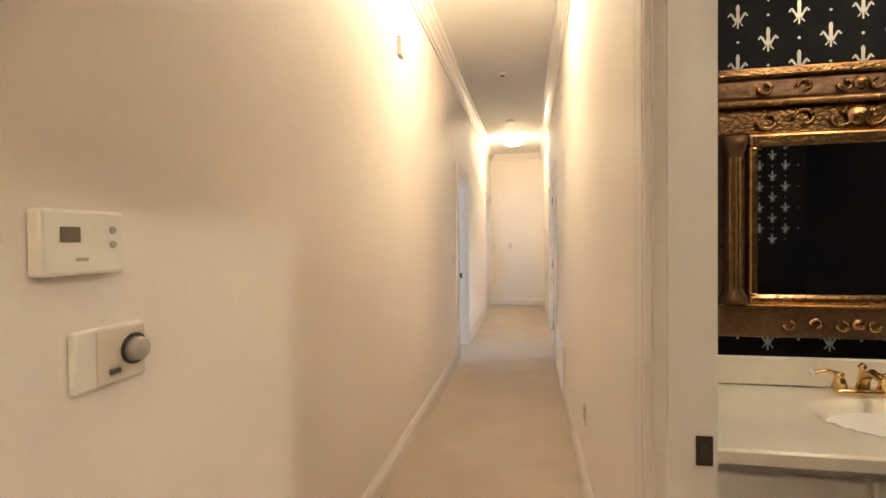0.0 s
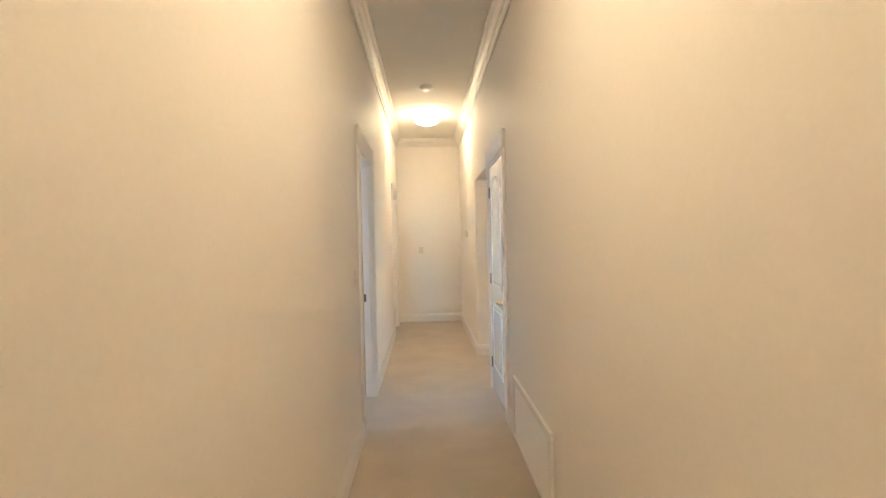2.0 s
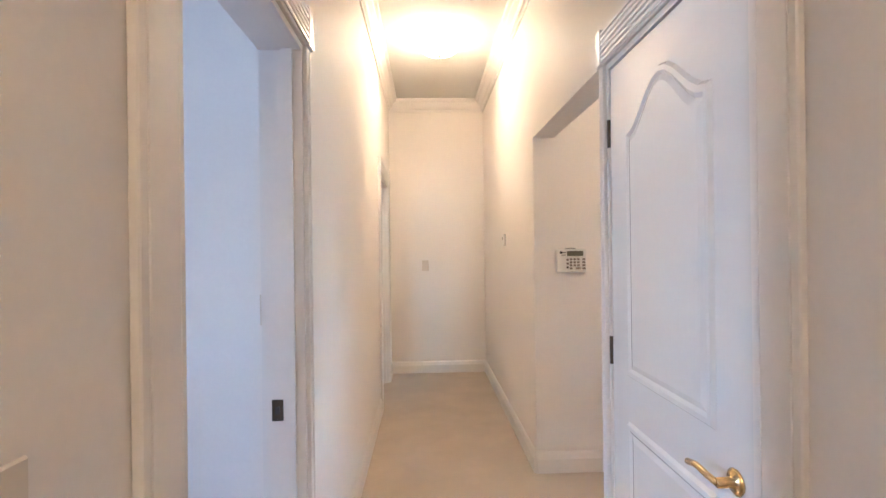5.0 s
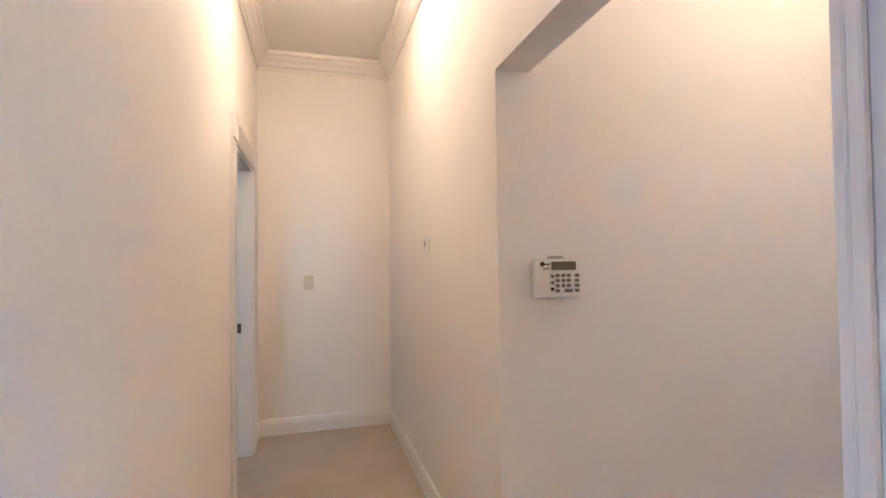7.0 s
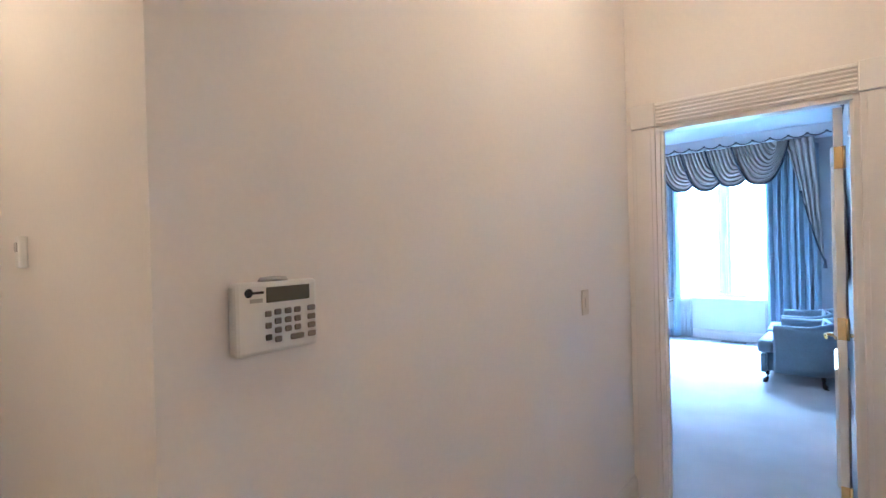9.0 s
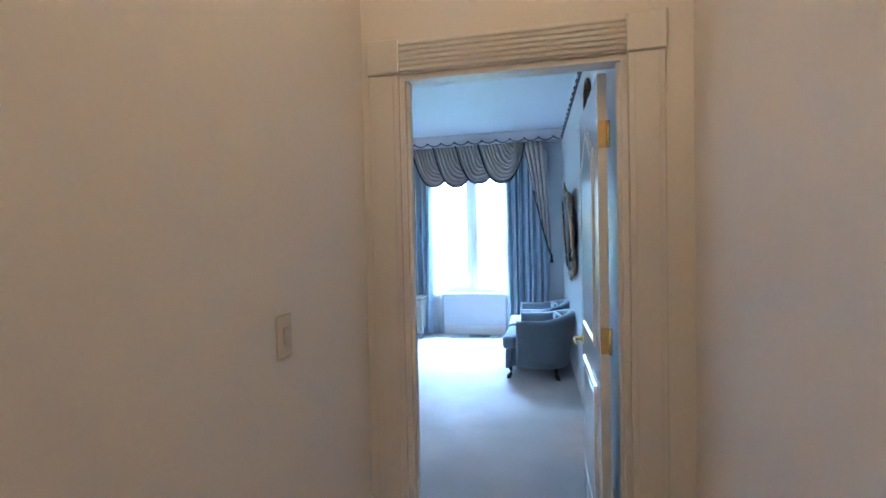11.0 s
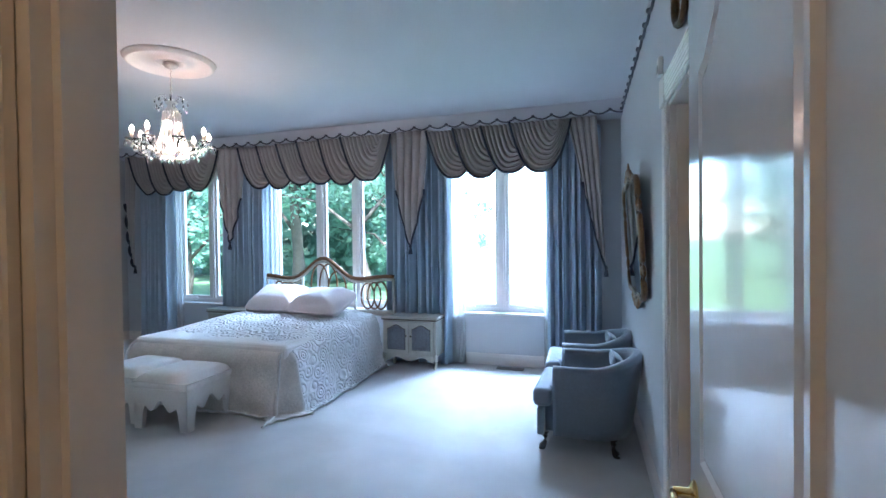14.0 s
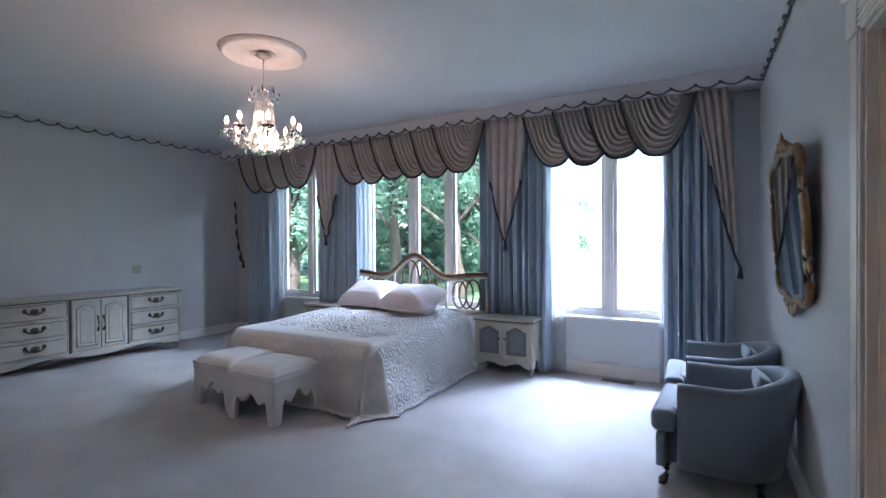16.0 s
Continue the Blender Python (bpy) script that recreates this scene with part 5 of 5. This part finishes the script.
# ---- powder room ----
van = thing("vanity", "white painted vanity cabinet with a cream marble top", "vanity")
VX0, VX1, VY0, VY1, VZ = HR + WT + 0.002, 2.2, 0.60, 1.196, 0.785
part("body", box(VX0, VX1, VY0 + 0.03, VY1, 0.0, VZ - 0.035, 0.004), M_TRIM, van)
for a, b in ((VX0 + 0.02, VX0 + 0.40), (VX0 + 0.42, VX0 + 1.0), (VX0 + 1.02, VX1 - 0.02)):
    d1 = part("drawer_front", box(a, b, VY0 + 0.012, VY0 + 0.03, VZ - 0.26, VZ - 0.07, 0.004), M_TRIM, van)
    part("knob", lathe([(0, 0), (0.006, 0), (0.006, 0.012), (0.016, 0.02), (0.012, 0.032), (0, 0.034)], 14, None, Matrix.Translation(((a + b) / 2, VY0 + 0.012, VZ - 0.165)) @ Matrix.Rotation(math.pi / 2, 4, 'X')), M_CRYSTAL, d1, "crystal knob", True)
    part("cabinet_door", box(a, b, VY0 + 0.012, VY0 + 0.03, 0.1, VZ - 0.28, 0.004), M_TRIM, van)
bx, by = 1.39, 0.88


def top_surface(u, v):
    x, y = VX0 + (VX1 - VX0) * u, VY0 - 0.012 + (VY1 - VY0 + 0.012) * v
    r = math.hypot((x - bx) / 0.25, (y - by) / 0.18)
    dip = 0.0 if r >= 1 else 0.12 * (1 - r ** 2.6)
    return (x, y, VZ - dip)


part("countertop", sheet(top_surface, 70, 40, 0.014), M_MARBLE, van, "cream marble top with a moulded basin", True)
part("front_edge", box(VX0, VX1, VY0 - 0.02, VY0 - 0.0125, VZ - 0.034, VZ + 0.002, 0.003), M_MARBLE, van)
part("backsplash", box(VX0, VX1, VY1 - 0.022, VY1, VZ + 0.002, VZ + 0.105, 0.005), M_MARBLE, van)
fau = thing("faucet", "polished brass two-handle basin faucet", "faucet", (bx, 1.11, VZ + 0.002))
part("base", box(-0.085, 0.085, -0.026, 0.026, 0.0, 0.022, 0.01, segs=3), M_BRASS, fau, "", True)
part("spout", tube([(0, 0, 0.02), (0, -0.01, 0.06), (0, -0.05, 0.085), (0, -0.10, 0.075), (0, -0.125, 0.05)], 0.014, 12, None, False, [0.02, 0.017, 0.014, 0.012, 0.012]), M_BRASS, fau, "", True)
part("finial", lathe([(0, 0.06), (0.012, 0.062), (0.008, 0.08), (0.014, 0.095), (0, 0.11)], 12), M_BRASS, fau, "", True)
for s in (-1, 1):
    part("valve", lathe([(0, 0.02), (0.024, 0.02), (0.018, 0.045), (0.012, 0.06), (0.016, 0.07), (0, 0.075)], 16, None, Matrix.Translation((s * 0.068, 0, 0))), M_BRASS, fau, "", True)
    part("lever", tube([(s * 0.068, 0, 0.068), (s * 0.11, -0.006, 0.078), (s * 0.155, -0.01, 0.072)], 0.007, 8), M_BRASS, fau, "", True)
    part("lever_tip", lathe([(0, -0.012), (0.010, -0.005), (0.011, 0.004), (0, 0.012)], 12, None, Matrix.Translation((s * 0.16, -0.01, 0.072))), M_PLASTIC, fau, "white porcelain tip", True)

gm = thing("gilt_mirror", "large dark gilt mirror with side columns and a carved frieze", "mirror", (0, 1.198, 0))
GX0, GX1, GZ0, GZ1 = 0.96, 1.84, 0.955, 1.915
part("mirror_glass", box(GX0 + 0.13, GX1 - 0.13, -0.02, -0.008, GZ0 + 0.16, GZ1 - 0.27), M_MIRROR, gm)
part("backing", box(GX0 + 0.01, GX1 - 0.01, -0.008, 0, GZ0 + 0.02, GZ1 - 0.02), M_GILT, gm)
part("cornice", box(GX0 - 0.03, GX1 + 0.03, -0.07, 0, GZ1 - 0.035, GZ1, 0.008, segs=2), M_GOLDP, gm)
part("cornice", box(GX0 - 0.015, GX1 + 0.015, -0.055, 0, GZ1 - 0.11, GZ1 - 0.036, 0.01, segs=2), M_GILT, gm)
part("cornice", box(GX0 - 0.025, GX1 + 0.025, -0.065, 0, GZ1 - 0.135, GZ1 - 0.111, 0.008, segs=2), M_GOLDP, gm)
part("frieze", box(GX0, GX1, -0.04, 0, GZ1 - 0.225, GZ1 - 0.136, 0.004), M_GOLDP, gm)
part("inner_frame", box(GX0 + 0.10, GX1 - 0.10, -0.045, 0, GZ1 - 0.27, GZ1 - 0.226, 0.010, segs=2), M_GOLDP, gm)
part("inner_frame", box(GX0 + 0.10, GX1 - 0.10, -0.045, 0, GZ0 + 0.125, GZ0 + 0.16, 0.010, segs=2), M_GOLDP, gm)
for s, x in ((-1, GX0), (1, GX1)):
    a, b = sorted((x - s * 0.10, x - s * 0.13))
    part("inner_frame", box(a, b, -0.045, 0, GZ0 + 0.16, GZ1 - 0.27, 0.008, segs=2), M_GOLDP, gm)
    cxx = x - s * 0.055
    col = part("column", lathe([(0, GZ0 + 0.13), (0.042, GZ0 + 0.13), (0.042, GZ0 + 0.15), (0.030, GZ0 + 0.17), (0.026, GZ1 - 0.30), (0.030, GZ1 - 0.285), (0.040, GZ1 - 0.26), (0.042, GZ1 - 0.235), (0, GZ1 - 0.235)], 18, None, Matrix.Translation((cxx, -0.035, 0))), M_GILT, gm, "", True)
    for k in range(5):
        part("flute", tube([(cxx + (k - 2) * 0.011, -0.064 + abs(k - 2) * 0.004, GZ0 + 0.18), (cxx + (k - 2) * 0.010, -0.062 + abs(k - 2) * 0.004, GZ1 - 0.31)], 0.004, 5), M_GOLDP, col)
    for k in range(7):
        z = GZ0 + 0.36 + k * 0.06
        part("side_leaf", lathe([(0, -0.026), (0.016, -0.01), (0.018, 0.008), (0, 0.03)], 8, None, Matrix.Translation((x + s * 0.012, -0.016, z)) @ Matrix.Diagonal((1, 0.6, 1, 1))), M_GOLDP, gm, "", True)
part("base_rail", box(GX0 - 0.005, GX1 + 0.005, -0.05, 0, GZ0 + 0.01, GZ0 + 0.124, 0.010, segs=2), M_GILT, gm)
part("base_bead", box(GX0 - 0.012, GX1 + 0.012, -0.056, 0, GZ0 + 0.112, GZ0 + 0.128, 0.005), M_GOLDP, gm)


def scrollwork(xc, z, w, y, h):
    """A carved run of scrolls and leaves."""
    for s in (-1, 1):
        for k in range(3):
            x0 = xc + s * (0.045 + k * w / 6)
            sp = []
            for i in range(16):
                t = i / 15 * 1.6 * math.pi
                r = h * 0.5 * (1 - 0.6 * i / 15)
                sp.append((x0 + s * r * math.cos(t), y, z + (1 if k % 2 else -1) * r * math.sin(t)))
            part("carved_scroll", tube(sp, 0.007, 6), M_GOLDP, gm, "", True)
    part("carved_shell", lathe([(0, -h * 0.5), (h * 0.45, -h * 0.25), (h * 0.55, h * 0.1), (h * 0.3, h * 0.45), (0, h * 0.5)], 12, None, Matrix.Translation((xc, y, z)) @ Matrix.Diagonal((1, 0.35, 1, 1))), M_GOLDP, gm, "", True)


GXC = (GX0 + GX1) / 2
scrollwork(GXC, GZ1 - 0.18, 0.70, -0.046, 0.075)
scrollwork(GXC, GZ1 - 0.072, 0.74, -0.060, 0.05)
scrollwork(GXC, GZ0 + 0.06, 0.5, -0.054, 0.045)

# silver lily motifs printed on the black paper
lily = bmesh.new()


def petal(cx, cz, rx, rz, rot):
    m = Matrix.Translation((cx, 0, cz)) @ Matrix.Rotation(rot, 4, 'Y')
    own = bmesh.new()
    own.faces.new([own.verts.new((rx * math.cos(i * math.pi / 6) * (0.5 + 0.5 * abs(math.sin(i * math.pi / 6))), 0, rz * math.sin(i * math.pi / 6))) for i in range(12)])
    merge(lily, own, m)


petal(0, 0.012, 0.008, 0.026, 0)
petal(0, -0.010, 0.014, 0.003, 0)
petal(0, -0.021, 0.004, 0.010, 0)
for sgn in (-1, 1):
    petal(sgn * 0.011, 0.001, 0.005, 0.014, sgn * 0.55)
    petal(sgn * 0.021, 0.009, 0.004, 0.007, -sgn * 0.7)
    petal(sgn * 0.009, -0.019, 0.003, 0.007, -sgn * 0.7)
lily_me = bpy.data.meshes.new("lily_motif")
lily.to_mesh(lily_me)
lily.free()
lily_me.materials.append(M_SILVERINK)
dot = lathe([(0, 0), (0.005, 0)], 8)
dot_me = bpy.data.meshes.new("dot_motif")
dot.transform(Matrix.Rotation(math.pi / 2, 4, 'X'))
dot.to_mesh(dot_me)
dot.free()
dot_me.materials.append(M_SILVERINK)
papers = {o.name: o for o in bpy.data.objects if o.name.startswith("wall_powder")}
for wname, xs, y, face in (("wall_powder_vanity", (0.74, 2.3), 1.2, -1), ("wall_powder_back", (0.74, 2.5), -1.47, 1)):
    row = 0
    z = 0.95 if face < 0 else 1.3
    while z < 2.95:
        x = xs[0] + (0.10 if row % 2 else 0)
        while x < xs[1]:
            inside = face < 0 and GX0 - 0.03 < x < GX1 + 0.03 and GZ0 < z < GZ1 + 0.02
            if not inside:
                o = new("lily_motif", lily_me)
                o.parent = papers[wname]
                o.location, o.scale = (x, y + face * 0.002, z), (1.3, 1, 1.3)
                o2 = new("dot_motif", dot_me)
                o2.parent = papers[wname]
                o2.location = (x + 0.10, y + face * 0.002, z + 0.002)
            x += 0.20
        z += 0.09
        row += 1


# ---- trees beyond the windows ----
def tree(at, height, spread_r, n_leaf, label, seed, low=0.25):
    rnd = random.Random(seed)
    root = thing("tree", label, "tree", at)
    bm = bmesh.new()
    limbs = []
    trunk = [(0.15 * math.sin(i * 0.9 + seed), 0.15 * math.cos(i * 0.7 + seed), height * 0.85 * i / 7) for i in range(8)]
    trunk[0] = (0, 0, -0.4)
    tube(trunk, 0.2, 10, bm, False, [0.22 * (1 - 0.8 * i / 7) * height / 8 for i in range(8)])
    for k in range(18):
        a, h = rnd.uniform(0, 6.28), height * rnd.uniform(low, 0.8)
        L = spread_r * rnd.uniform(0.6, 1.0)
        b = (0, 0, h)
        pts = [b, (L * 0.4 * math.cos(a), L * 0.4 * math.sin(a), h + 0.12 * height), (L * math.cos(a + 0.3), L * math.sin(a + 0.3), h + 0.16 * height)]
        tube(pts, 0.05, 6, bm, False, [0.075 * height / 8, 0.045 * height / 8, 0.012])
        limbs.append(pts)
    part("trunk", bm, M_BARK, root, "grey-brown trunk and limbs", True)
    verts, faces = [], []
    clumps = []
    for pts in limbs:
        for q in (0.35, 0.6, 0.85, 1.05):
            p, r = Vector(pts[1]), Vector(pts[2])
            c = Vector(pts[0]).lerp(p, q * 2) if q < 0.5 else p.lerp(r, (q - 0.5) * 2)
            clumps.append((c + Vector((rnd.gauss(0, 0.25), rnd.gauss(0, 0.25), rnd.gauss(0, 0.25))), rnd.uniform(0.35, 0.75) * height / 8))
    for k in range(14):
        clumps.append((Vector((rnd.gauss(0, spread_r * 0.4), rnd.gauss(0, spread_r * 0.4), height * rnd.uniform(0.7, 1.0))), rnd.uniform(0.4, 0.8) * height / 8))
    for i in range(n_leaf):
        c, r = clumps[rnd.randrange(len(clumps))]
        d = Vector((rnd.gauss(0, 1), rnd.gauss(0, 1), rnd.gauss(0, 0.7))).normalized() * r * rnd.uniform(0.3, 1.1)
        p = c + d
        s = rnd.uniform(0.05, 0.11)
        u = Vector((rnd.gauss(0, 1), rnd.gauss(0, 1), rnd.gauss(0, 1))).normalized()
        w = u.orthogonal().normalized() * s * 0.55
        u = u * s
        k = len(verts)
        verts += [p - u, p + w, p + u, p - w]
        faces.append((k, k + 1, k + 2, k + 3))
    me = bpy.data.meshes.new("crown")
    me.from_pydata(verts, [], faces)
    me.materials.append(M_LEAF)
    o = new("crown", me)
    o.parent = root
    o["label"] = "uneven crown of green leaves"


tree((14.5, 12.2, -0.35), 7.5, 3.0, 9000, "leafy green maple tree on the lawn", 3)
tree((16.5, 15.8, -0.35), 8.5, 3.4, 9000, "leafy green maple tree on the lawn", 8)
tree((13.5, 17.5, -0.35), 7.0, 2.8, 8000, "dense green tree beside the house", 14, 0.1)
tree((19.0, 19.5, -0.35), 9.0, 3.8, 9000, "tall green tree behind the lawn", 21, 0.1)
tree((20.0, 13.6, -0.35), 8.0, 3.2, 8000, "leafy green tree farther out on the lawn", 27, 0.1)
tree((26.0, 13.9, -0.35), 6.0, 2.6, 7000, "rounded green tree across the lawn", 33, 0.1)
tree((48.0, 26.0, -0.35), 9.0, 5.0, 7000, "broad tree far across the lawn", 47, 0.05)
# return-air grille let into the hall wall
ra = thing("return_air_grille", "white slatted return-air grille low on the hall wall", "vent", (HR, 3.80, 0), -90)
for a, b, c, d in ((-0.49, 0.49, 0.012, 0.05), (-0.49, 0.49, 0.395, 0.435), (-0.49, -0.45, 0.0505, 0.3945), (0.45, 0.49, 0.0505, 0.3945)):
    part("frame", box(a, b, -0.022, -0.001, c, d, 0.005, segs=2), M_TRIM, ra)
part("back", box(-0.45, 0.45, -0.004, -0.001, 0.05, 0.395), M_TRIM, ra)
for i in range(16):
    z = 0.062 + i * 0.021
    part("slat", merge(None, box(-0.449, 0.449, -0.001, 0.001, -0.011, 0.011), Matrix.Translation((0, -0.011, z)) @ Matrix.Rotation(radians(-28), 4, 'X')), M_TRIM, ra)

# dense woodland edge behind the lawn
wd = thing("woodland", "dense green woodland edge behind the near trees", "woods", (24, 26, -0.35), kind="stuff")
wr = random.Random(77)
wc = [(Vector((wr.uniform(-3, 3), wr.uniform(-11.5, 18), wr.uniform(0.3, 11))), wr.uniform(0.7, 1.6)) for _ in range(560)]
wv, wf = [], []
for i in range(95000):
    c, r = wc[wr.randrange(len(wc))]
    p = c + Vector((wr.gauss(0, 1), wr.gauss(0, 1), wr.gauss(0, 0.8))).normalized() * r * wr.uniform(0.4, 1.05)
    u = Vector((wr.gauss(0, 1), wr.gauss(0, 1), wr.gauss(0, 1))).normalized() * wr.uniform(0.13, 0.26)
    w = u.orthogonal() * 0.55
    k = len(wv)
    wv += [p - u, p + w, p + u, p - w]
    wf.append((k, k + 1, k + 2, k + 3))
wm = bpy.data.meshes.new("foliage")
wm.from_pydata(wv, [], wf)
wm.materials.append(M_LEAF)
wo = new("foliage", wm)
wo.parent = wd
